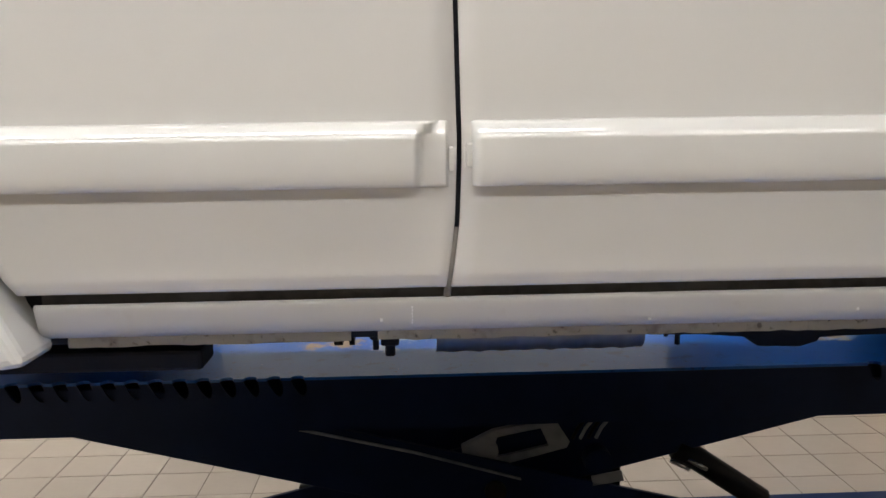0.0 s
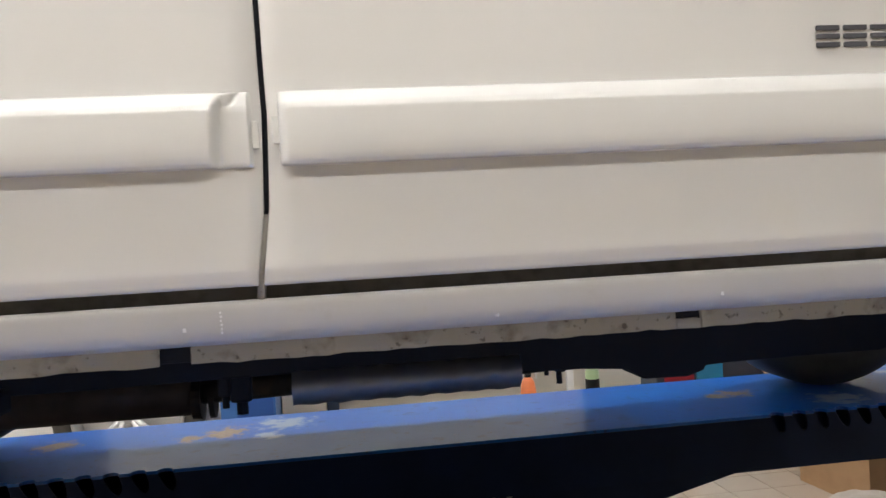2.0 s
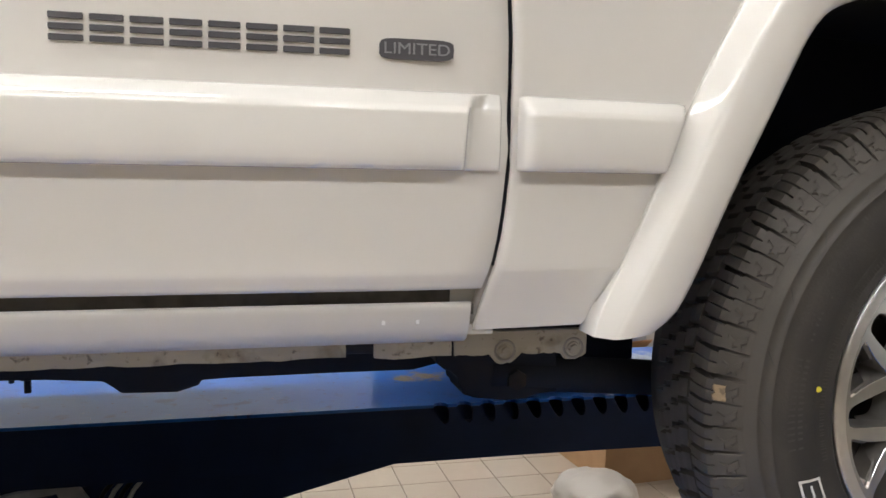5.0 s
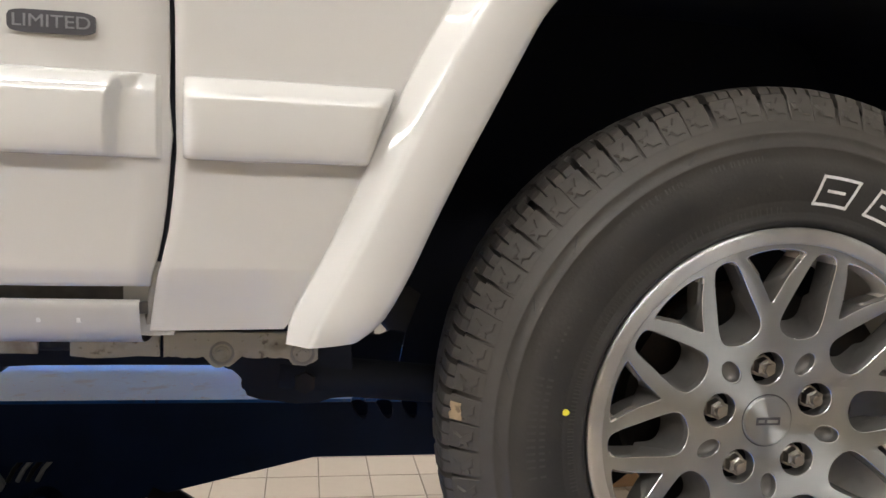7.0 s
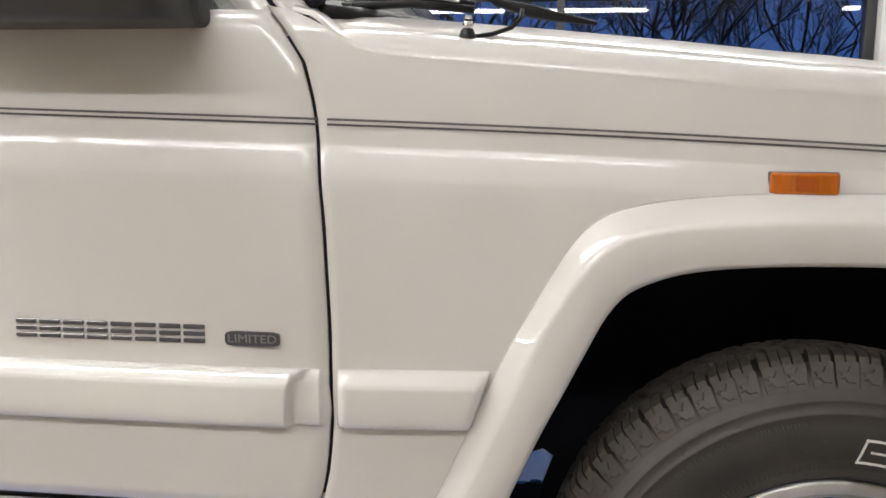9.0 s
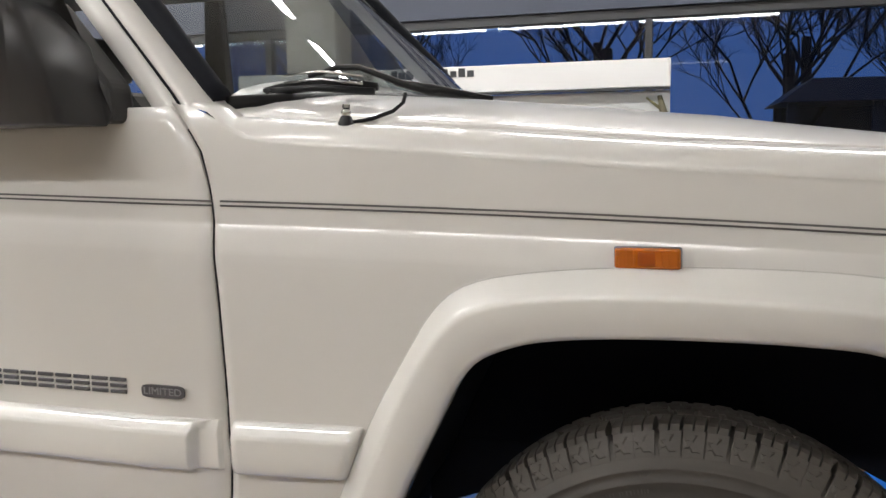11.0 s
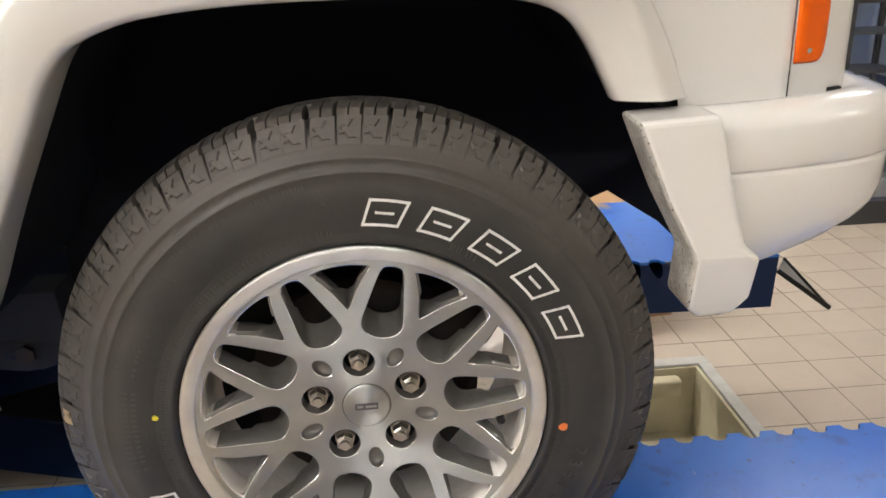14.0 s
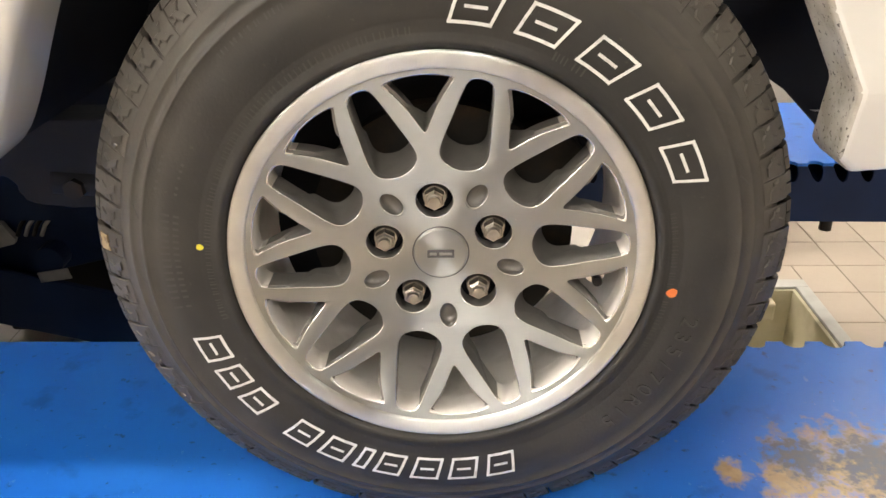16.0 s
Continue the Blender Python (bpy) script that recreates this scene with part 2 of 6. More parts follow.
# Near-black: real on seals and dashboard, shade in arches, gaps and pockets.
DARK = mat("dark_trim_and_shade", (0.008, 0.009, 0.013), 0.8, spec=0.2, bump=[(200, 0.1)])
BARK = mat("dark_bark", (0.022, 0.018, 0.016), 0.9, bump=[(30, 0.4)])


def glass(name, tint, ior=1.5):
    """Thin clear sheet: see-through with a mirror gloss."""
    m = bpy.data.materials.new(name)
    m.use_nodes = True
    n, l = m.node_tree.nodes, m.node_tree.links
    n.remove(n["Principled BSDF"])
    tr, gl, fr, mx = n.new("ShaderNodeBsdfTransparent"), n.new("ShaderNodeBsdfGlossy"), n.new("ShaderNodeFresnel"), n.new("ShaderNodeMixShader")
    tr.inputs["Color"].default_value = (*tint, 1)
    gl.inputs["Roughness"].default_value = 0.0
    fr.inputs["IOR"].default_value = ior
    l.new(fr.outputs[0], mx.inputs[0])
    l.new(tr.outputs[0], mx.inputs[1])
    l.new(gl.outputs[0], mx.inputs[2])
    l.new(mx.outputs[0], n["Material Output"].inputs["Surface"])
    return m


GLASS = glass("clear_glass", (0.86, 0.9, 0.9))
DARKGLASS = glass("tinted_glass", (0.25, 0.27, 0.27))


# ---- mesh helpers ----
def mesh(name, verts, faces, smooth=False):
    me = bpy.data.meshes.new(name)
    me.from_pydata([tuple(v) for v in verts], [], faces)
    me.update()
    if smooth:
        me.polygons.foreach_set("use_smooth", [True] * len(me.polygons))
    return me


def bm_mesh(name, bm, smooth=False):
    bmesh.ops.recalc_face_normals(bm, faces=bm.faces)
    me = bpy.data.meshes.new(name)
    bm.to_mesh(me)
    bm.free()
    if smooth:
        me.polygons.foreach_set("use_smooth", [True] * len(me.polygons))
    return me


def part(name, data, material, parent=None, label=""):
    if isinstance(data, bmesh.types.BMesh):
        data = bm_mesh(name, data)
    ob = new(name, data)
    for m in material if isinstance(material, (list, tuple)) else [material]:
        data.materials.append(m)
    ob.parent = parent
    if label:
        tagged(ob, label)
    return ob


def thing(name, label, category, group="", kind="", at=(0, 0, 0)):
    ob = new(name)
    ob.location = at
    return tagged(ob, label, category, group, kind)


def put(ob, parent):
    """Parents ob, built in world coordinates, to a thing that stands elsewhere."""
    ob.parent = parent
    ob.matrix_parent_inverse = Matrix.Translation(parent.location).inverted()
    return ob


def grid(rows, closed=False):
    """Quads through rows of equally many points."""
    rows = [list(r) for r in rows]
    n = len(rows[0])
    verts = [p for r in rows for p in r]
    faces = []
    for a in range(len(rows) - 1):
        for b in range(n if closed else n - 1):
            c = (b + 1) % n
            faces.append((a * n + b, a * n + c, (a + 1) * n + c, (a + 1) * n + b))
    return verts, faces


def box(x0, x1, y0, y1, z0, z1, bevel=0.0, seg=2):
    bm = bmesh.new()
    bmesh.ops.create_cube(bm, size=1, matrix=Matrix.LocRotScale(((x0 + x1) / 2, (y0 + y1) / 2, (z0 + z1) / 2), None, (abs(x1 - x0), abs(y1 - y0), abs(z1 - z0))))
    if bevel:
        bmesh.ops.bevel(bm, geom=list(bm.edges), offset=bevel, segments=seg, affect="EDGES", profile=0.5)
    return bm


def prism(poly, y0, y1, bevel=0.0, seg=2):
    """A polygon of (x, z) thickened from y0 to y1."""
    bm = bmesh.new()
    f = bm.faces.new([bm.verts.new((x, y0, z)) for x, z in poly])
    g = bmesh.ops.extrude_face_region(bm, geom=[f])
    bmesh.ops.translate(bm, verts=[v for v in g["geom"] if isinstance(v, bmesh.types.BMVert)], vec=(0, y1 - y0, 0))
    if bevel:
        bmesh.ops.bevel(bm, geom=list(bm.edges), offset=bevel, segments=seg, affect="EDGES", profile=0.5)
    return bm


def cyl(p, q, r, seg=20, r2=None):
    p, q = Vector(p), Vector(q)
    bm = bmesh.new()
    m = Matrix.Translation((p + q) / 2) @ (q - p).to_track_quat("Z", "Y").to_matrix().to_4x4()
    bmesh.ops.create_cone(bm, cap_ends=True, segments=seg, radius1=r, radius2=r if r2 is None else r2, depth=(q - p).length, matrix=m)
    return bm


def join(*bms):
    out = bmesh.new()
    for b in bms:
        me = bpy.data.meshes.new("tmp")
        b.to_mesh(me)
        b.free()
        out.from_mesh(me)
        bpy.data.meshes.remove(me)
    return out


def tube(points, r, seg=10):
    """A round bar along points."""
    pts = [Vector(p) for p in points]
    rows = []
    for i, p in enumerate(pts):
        d = (pts[min(i + 1, len(pts) - 1)] - pts[max(i - 1, 0)]).normalized()
        q = d.to_track_quat("Z", "Y")
        rr = r[i] if isinstance(r, (list, tuple)) else r
        rows.append([p + q @ Vector((rr * math.cos(2 * math.pi * k / seg), rr * math.sin(2 * math.pi * k / seg), 0)) for k in range(seg)])
    v, f = grid(rows, True)
    n = len(v)
    f += [tuple(range(seg))[::-1], tuple(range(n - seg, n))]
    return mesh("tube", v, f, True)


def smooth_line(pts, n):
    """n points at even steps along a rounded line through pts."""
    p = np.array(pts, float)
    for _ in range(2):
        q = [p[0]]
        for a, b in zip(p[:-1], p[1:]):
            q += [a * 0.75 + b * 0.25, a * 0.25 + b * 0.75]
        p = np.array(q + [p[-1]])
    s = np.r_[0, np.cumsum(np.linalg.norm(np.diff(p, axis=0), axis=1))]
    u = np.linspace(0, s[-1], n)
    return np.stack([np.interp(u, s, p[:, k]) for k in range(p.shape[1])], 1)


# ---- the car: skin of its side ----
CAR = thing("car", "white boxy off-road estate car raised on a blue scissor lift", "car")
HUB = (1.7145, 0.0, 1.028)
PZ = [1.090, 1.110, 1.150, 1.181, 1.185, 1.30, 1.385, 1.50, 1.55, 1.565, 1.575, 1.578, 1.581, 1.584, 1.595, 1.606, 1.609, 1.612, 1.6145, 1.616, 1.628, 1.633, 1.638, 1.645, 1.660, 1.70, 1.745, 1.79]
PY = [0.8835, 0.8775, 0.8648, 0.8500, 0.8490, 0.8445, 0.8430, 0.8447, 0.8460, 0.8467, 0.84793, 0.84849, 0.84916, 0.84991, 0.85278, 0.85573, 0.85662, 0.85762, 0.85856, 0.85885, 0.8600, 0.8603, 0.8605, 0.8607, 0.8613, 0.8640, 0.8690, 0.8810]


def drop(x):
    """How far the shoulder line has come down towards the front."""
    return 0.026 * (x - 1.1) + 0.02 * max(0.0, x - 1.1) ** 2


def skin(x, z):
    zz = z + drop(x) * min(1.0, max(0.0, (z - 1.35) / 0.2))
    d = max(0.0, x - 1.0)
    return float(np.interp(zz, PZ, PY)) + 0.105 * d * d / (d + 0.08)


def panel(name, cols, rows, xz, parent, material=PAINT, sides="lrtb", extra=None):
    """A pressed panel on the skin with folded edges; xz(u, v) gives its (x, z)."""
    P = []
    for v in rows:
        r = []
        for u in cols:
            x, z = xz(u, v)
            r.append(Vector((x, skin(x, z) if extra is None else extra(x, z), z)))
        P.append(r)

    def fold(line, inner):
        a = [p + (p - q).normalized() * 0.0012 + Vector((0, 0.0022, 0)) for p, q in zip(line, inner)]
        return a, [p + Vector((0, 0.022, 0)) for p in a]

    if "b" in sides:
        a, b = fold(P[0], P[1])
        P = [b, a] + P
    if "t" in sides:
        a, b = fold(P[-1], P[-2])
        P = P + [a, b]
    for side in "lr":
        if side in sides:
            i, j = (0, 1) if side == "l" else (-1, -2)
            a, b = fold([r[i] for r in P], [r[j] for r in P])
            P = [([q, p] + r) if side == "l" else (r + [p, q]) for r, p, q in zip(P, a, b)]
    v, f = grid(P)
    return part(name, mesh(name, v, f, True), material, parent)


BZ, BX = [1.15, 1.168, 1.236, 1.321, 1.357, 1.473, 1.80], [0.144, 0.146, 0.1555, 0.159, 0.158, 0.156, 0.150]
AZ, AX = [1.12, 1.128, 1.175, 1.20, 1.231, 1.266, 1.30, 1.325, 1.386, 1.521, 1.639, 1.665, 1.709, 1.747, 1.79], [1.088, 1.089, 1.098, 1.1055, 1.1105, 1.1135, 1.1160, 1.1135, 1.1140, 1.107, 1.096, 1.0925, 1.081, 1.057, 1.02]
bgap = lambda z: float(np.interp(z, BZ, BX))
agap = lambda z: float(np.interp(z, AZ, AX))
ZR = [1.168, 1.171, 1.176, 1.181, 1.1835, 1.187, 1.195, 1.215, 1.24, 1.27, 1.30, 1.33, 1.36, 1.40, 1.45, 1.50, 1.54, 1.558, 1.567, 1.574, 1.577, 1.580, 1.583, 1.587, 1.596, 1.605, 1.608, 1.6105, 1.6133, 1.6155, 1.619, 1.624, 1.629, 1.634, 1.638, 1.642, 1.65, 1.67, 1.69, 1.71, 1.73, 1.75, 1.77]
U = list(np.linspace(0, 1, 40))
rear_door = panel("rear_door", U, ZR, lambda u, z: ((-0.90 + max(0, 1.30 - z) * 0 if z > 1.30 else -0.318 - (z - 1.158) * 0.55 - 0.3 * max(0, z - 1.25)) * (1 - u) + (bgap(z) - 0.0038) * u, z), CAR)
front_door = panel("front_door", U, ZR, lambda u, z: ((bgap(z) + 0.0038) * (1 - u) + (agap(z) - 0.0034) * u, z), CAR)

# fender with its arch
TOP = smooth_line([(1.204, 1.116), (1.257, 1.222), (1.312, 1.354), (1.357, 1.437), (1.405, 1.520), (1.457, 1.548), (1.562, 1.561), (1.694, 1.565), (1.84, 1.562), (1.924, 1.555), (1.985, 1.542), (2.015, 1.508), (2.056, 1.449), (2.091, 1.362)], 70)
LOW = smooth_line([(1.286, 1.118), (1.314, 1.156), (1.355, 1.255), (1.402, 1.350), (1.445, 1.440), (1.487, 1.462), (1.54, 1.476), (1.652, 1.4835), (1.832, 1.4825), (1.920, 1.473), (1.962, 1.444), (2.002, 1.366)], 70)
ZCX, ZCZ = [1.05, 1.09, 1.103, 1.118, 1.142, 1.165, 1.20, 1.26, 1.383, 1.675, 1.965, 2.22], [1.78, 1.768, 1.758, 1.744, 1.7315, 1.7265, 1.7225, 1.7175, 1.708, 1.685, 1.668, 1.652]
zc = lambda x: float(np.interp(x, ZCX, ZCZ))


def fender_low(x):
    if x <= 1.204:
        return 1.124
    if x >= 2.080:
        return 1.349
    return float(np.interp(x, TOP[:, 0], TOP[:, 1])) - 0.012


def fender_point(u, v):
    X = 1.115 + u * (2.2165 - 1.115)
    lo, hi = fender_low(X + (agap(1.13) + 0.0052 - 1.115) * (1 - u) ** 3 if X < 1.3 else X), zc(X + (agap(1.745) + 0.0052 - 1.115) * (1 - u) ** 3)
    key = [1.124, 1.17, 1.183, 1.187, 1.25, 1.32, 1.40, 1.46, 1.50, 1.54, 1.558, 1.567, 1.574, 1.577, 1.580, 1.583, 1.587, 1.596, 1.605, 1.608, 1.6105, 1.6133, 1.6155, 1.619, 1.624, 1.630, 1.636, 1.642, 1.66, 1.69, 1.71, 1.73, 1.75, 1.77]
    k = v * (len(key) - 1)
    a = min(int(k), len(key) - 2)
    z = key[a] + (key[a + 1] - key[a]) * (k - a)
    z = z - (drop(X) if z > 1.5 else drop(X) * max(0, (z - 1.35) / 0.15))
    z = min(max(z, lo + 0.0008 * v), hi)
    if v == 1:
        z = hi
    x = X + (agap(z) + 0.0034 - 1.115) * (1 - u) ** 3
    return x, z


fender = panel("front_fender", list(np.linspace(0, 1, 110)), [k / 66 for k in range(67)], fender_point, CAR, sides="lr")

# shoulder of the fender and bonnet
zb = lambda x: min(zc(x), float(np.interp(x, [1.0, 1.383], [1.7335, 1.708])))
XS = np.concatenate([np.linspace(1.066, 1.21, 20), np.linspace(1.225, 2.2168, 56)])
rows = []
for x in XS:
    y, z = skin(x, zc(x)), zc(x)
    rows.append([(x, skin(x, z - 0.006) - 0.0006, z - 0.006), (x, y - 0.0004, z)] + [(x, y + a, max(z + 0.0012 * (k + 1), zb(x) + b)) for k, (a, b) in enumerate(((0.002, 0.006), (0.007, 0.013), (0.018, 0.021), (0.035, 0.027), (0.055, 0.031)))] + [(x, y + 0.058, max(z + 0.005, zb(x) + 0.030)), (x, y + 0.058, z - 0.02)])
v, f = grid(rows)
part("fender_top", mesh("fender_top", v, f, True), PAINT, CAR)
rows = []
for x in XS:
    y, z = skin(x, zc(x)), zc(x)
    e = float(np.interp(x, [1.2, 1.55, 1.75, 1.87, 2.03, 2.1, 2.2], [1.1, 1.05, 0.93, 0.72, 0.48, 0.33, 0.2]))
    z = zb(x)
    up = max(0.0, zc(x) + 0.006 - (zb(x) + 0.0332))
    half = [(0.0595, 0.006), (0.0595, 0.0332), (0.062, 0.0345), (0.08, 0.040), (0.13, 0.052), (0.17, 0.0575), (0.185, 0.0605), (0.25, 0.068), (0.30, 0.072), (0.5, 0.080), (1.70 - y, 0.088)]
    r = [(x, y + a, z + (b if b < 0.0331 else 0.033 + (b - 0.033) * e + up * (0.5 + 0.5 * min(1, (a - 0.0595) / 0.08)))) for a, b in half]
    rows.append(r + [(x, 3.40 - p[1], p[2]) for p in r[::-1][1:]])
last = rows[-1]
rows.append([(x + 0.012, y, z - 0.006) for x, y, z in last])
rows.append([(x + 0.016, y, z - 0.018) for x, y, z in last])
v, f = grid(rows)
part("bonnet", mesh("bonnet", v, f, True), PAINT, CAR)

# header panel round the front corner
Y0 = skin(2.2185, 1.5)
plan = smooth_line([(2.2185, Y0), (2.240, Y0 + 0.004), (2.268, Y0 + 0.010), (2.300, Y0 + 0.024), (2.317, Y0 + 0.060), (2.326, 1.15), (2.343, 1.45), (2.346, 1.70), (2.343, 1.95), (2.326, 2.25), (2.317, 2.375), (2.292, 2.41), (2.266, 2.427), (2.2185, 2.44)], 160)
rows = []
side_in = [(1.350, 0.03), (1.350, 0.003), (1.354, 0.0), (1.45, 0), (1.53, 0), (1.58, 0.0), (1.605, 0.0), (1.630, 0.0), (1.652, 0.0), (1.658, 0.002), (1.665, 0.007), (1.673, 0.018), (1.679, 0.035), (1.683, 0.06), (1.684, 0.11)]
front_in = [(1.350, 0.03), (1.350, 0.003), (1.354, 0.0), (1.45, 0), (1.53, 0.002), (1.58, 0.006), (1.605, 0.010), (1.624, 0.015), (1.638, 0.021), (1.650, 0.029), (1.659, 0.038), (1.667, 0.050), (1.673, 0.065), (1.676, 0.085), (1.678, 0.12)]
for (zs, is_), (zf, if_) in zip(side_in, front_in):
    r = []
    for i, (x, y) in enumerate(plan):
        t = plan[min(i + 1, 159)] - plan[max(i - 1, 0)]
        L = math.hypot(*t)
        nx, ny = t[1] / L, -t[0] / L
        w = min(1, max(0, (nx - 0.15) / 0.7))
        z, ins = zs + (zf - zs) * w, is_ + (if_ - is_) * w
        dy = (skin(2.2185, z) - Y0) * (1 if y < 1.2 else 0)
        r.append((max(x - nx * ins, 2.2185), y - ny * ins + dy, z))
    rows.append(r)
v, f = grid(rows)
part("header_panel", mesh("header_panel", v, f, True), PAINT, CAR)
part("gap_backing", box(2.19, 2.225, Y0 + 0.024, Y0 + 0.03, 1.37, 1.60), BLACKP, CAR)
part("bumper_gap", box(2.10, 2.29, Y0 + 0.01, 1.3, 1.330, 1.360), BLACKP, CAR)
# corner lamp
arc = np.r_[0, np.cumsum(np.linalg.norm(np.diff(plan, axis=0), axis=1))]
lamp_rows = []
for k, z in enumerate([1.3905, 1.392, 1.396, 1.404, 1.42, 1.45, 1.50, 1.54, 1.557, 1.568, 1.575, 1.579, 1.5805]):
    wmax = [0.027, 0.034, 0.040, 0.0435, 0.0455, 0.046, 0.0455, 0.0435, 0.0415, 0.038, 0.034, 0.028, 0.022][k]
    r = []
    us = [0, 0.0, 0.06, 0.25, 0.5, 0.75, 0.92, 0.985, 1.0]
    for q, u in enumerate(us):
        d = 0.002 + u * wmax * 0.87
        p = [np.interp(d, arc, plan[:, 0]), np.interp(d, arc, plan[:, 1])]
        proud = 0.0 if (k in (0, 12) or q in (0, 8)) else (0.0025 if (k in (1, 11) or q in (1, 7)) else 0.0045)
        r.append((p[0] + proud * 0.35, p[1] - proud - 0.0003 + skin(2.2185, z) - Y0, z))
    lamp_rows.append(r)
v, f = grid(lamp_rows)
lamp = part("corner_lamp", mesh("corner_lamp", v, f, True), ORANGE, CAR, "orange corner indicator lens with two screws")
for z in (1.405, 1.564):
    yl = float(np.interp(0.021, arc, plan[:, 1])) + skin(2.2185, z) - Y0
    part("screw", cyl((2.237, yl - 0.003, z), (2.2375, yl - 0.0062, z), 0.003, 14), CHROME, lamp)

# sill with its pinch flange
prof = [(0.882, 1.147), (0.8745, 1.1525), (0.8705, 1.1538), (0.8678, 1.1532), (0.8662, 1.1515), (0.8658, 1.149), (0.8664, 1.1455), (0.872, 1.128), (0.880, 1.1155), (0.889, 1.111), (0.905, 1.108), (0.945, 1.106)]
xs = np.linspace(-0.312, 1.0845, 60)
v, f = grid([[(x, y, z) for x in xs] for y, z in prof])
sill = part("sill", mesh("sill", v, f, True), GREYPAINT, CAR)
rng = random.Random(4)


LOBES = ((1.148, 0.0100), (1.2275, 0.0085))


def flange_strip(x0, x1, z1=1.107):
    n = max(2, int((x1 - x0) / (0.015 if x1 < 1.1 else 0.004)))
    xx = np.linspace(x0, x1, n)
    low = [(1.084 if x < 0.99 else 1.0815) + rng.uniform(-0.0012, 0.0012) - sum(d * math.exp(-((x - c) / 0.0135) ** 4) for c, d in LOBES) for x in xx]
    rows = [[(x, 0.948, z1) for x in xx], [(x, 0.9475, 1.09) for x in xx], [(x, 0.948, z) for x, z in zip(xx, low)], [(x, 0.953, z) for x, z in zip(xx, low)], [(x, 0.956, z1) for x in xx]]
    return grid(rows)


for x0, x1 in [(-0.312, 0.029), (0.062, 0.60), (0.632, 0.975), (1.005, 1.088), (1.092, 1.243)]:
    v, f = flange_strip(x0, x1)
    part("pinch_flange", mesh("pinch_flange", v, f), FLANGE, sill, "cream pinch flange, rusty and chipped")
v, f = flange_strip(0.602, 0.630, 1.0945)
part("pinch_flange", mesh("pinch_flange", v, f), FLANGE, sill)
for x in (1.148, 1.2275):
    rows = [[(x + r * math.cos(a), y, 1.0855 + r * math.sin(a)) for a in np.linspace(0, 2 * math.pi, 24, endpoint=False)] for r, y in ((0.0125, 0.9478), (0.0112, 0.9462), (0.0098, 0.9476), (0.0088, 0.9478))]
    part("bolt_seat", mesh("bolt_seat", *grid(rows, True), True), DULLP, sill)
    part("flange_bolt", join(cyl((x, 0.949, 1.0855), (x, 0.9455, 1.0855), 0.0080, 18, 0.0072), cyl((x, 0.9465, 1.0855), (x, 0.9430, 1.0855), 0.0052, 6, 0.0048)), FLANGE, sill)

part("body_shell", box(-0.33, 1.135, 0.892, 0.905, 1.135, 1.70), BLACKP, CAR)
# Dark tubes along the door gaps stand in for the shade inside them.
part("gap_shade", tube([(agap(z), skin(agap(z), z) + 0.0075, z) for z in np.linspace(1.19, 1.74, 24)], 0.0040, 8), DARK, CAR)
part("gap_shade", tube([(bgap(z), skin(bgap(z), z) + 0.0085, z) for z in np.linspace(1.235, 1.77, 20)], 0.0045, 8), DARK, CAR)
part("pillar_edge", tube([(bgap(z), skin(bgap(z), z) + 0.0095, z) for z in np.linspace(1.155, 1.236, 8)], 0.0045, 8), DULLP, CAR)
part("pillar_edge", tube([(agap(z), skin(agap(z), z) + 0.0095, z) for z in np.linspace(1.128, 1.191, 8)], 0.0045, 8), DULLP, CAR)
part("cowl_backing", box(1.0, 1.14, 0.925, 0.97, 1.65, 1.738), DARK, CAR)
part("sill_closing_panel", box(1.068, 1.112, 0.8815, 0.8915, 1.119, 1.192), GREYPAINT, CAR)
# Dark strip below the doors; its colour carries the shade of the sill gap.
part("door_step", join(box(-0.31, 1.09, 0.876, 0.8835, 1.140, 1.1505), box(-0.31, 1.09, 0.884, 0.90, 1.14, 1.178)), mat("sill_gap_shade", (0.10, 0.092, 0.082), 0.7, spots=[(60, (0.05, 0.045, 0.04), 0.45, 0.7, 0.7)]), CAR)
chips = [(0.105, 1.143), (0.1052, 1.139), (0.1048, 1.135), (0.1052, 1.131), (0.105, 1.127), (0.1047, 1.123), (0.378, 1.122), (0.07, 1.128), (1.000, 1.135), (1.033, 1.135), (0.62, 1.128)]
for k, (x, z) in enumerate(chips):
    s_ = 0.0009 if k < 6 else 0.0016
    part("paint_chip", box(x - s_, x + s_, float(np.interp(z, [1.111, 1.1155, 1.128, 1.146, 1.150], [0.889, 0.880, 0.872, 0.866, 0.8655])) - 0.0006, 0.885, z - s_ * 1.3, z + s_ * 1.3), WHITEF, sill)

# rubbing mouldings
MP = [(0.0, 1.3495), (0.004, 1.3494), (0.0075, 1.3484), (0.0125, 1.3456), (0.0200, 1.3367), (0.0205, 1.3359), (0.02103, 1.3347), (0.0215, 1.3335), (0.02191, 1.3323), (0.02227, 1.3311), (0.02243, 1.3301), (0.0225, 1.328), (0.0225, 1.308), (0.0221, 1.297), (0.0213, 1.289), (0.0196, 1.2835), (0.017, 1.2805), (0.010, 1.2795), (0.0, 1.2790)]


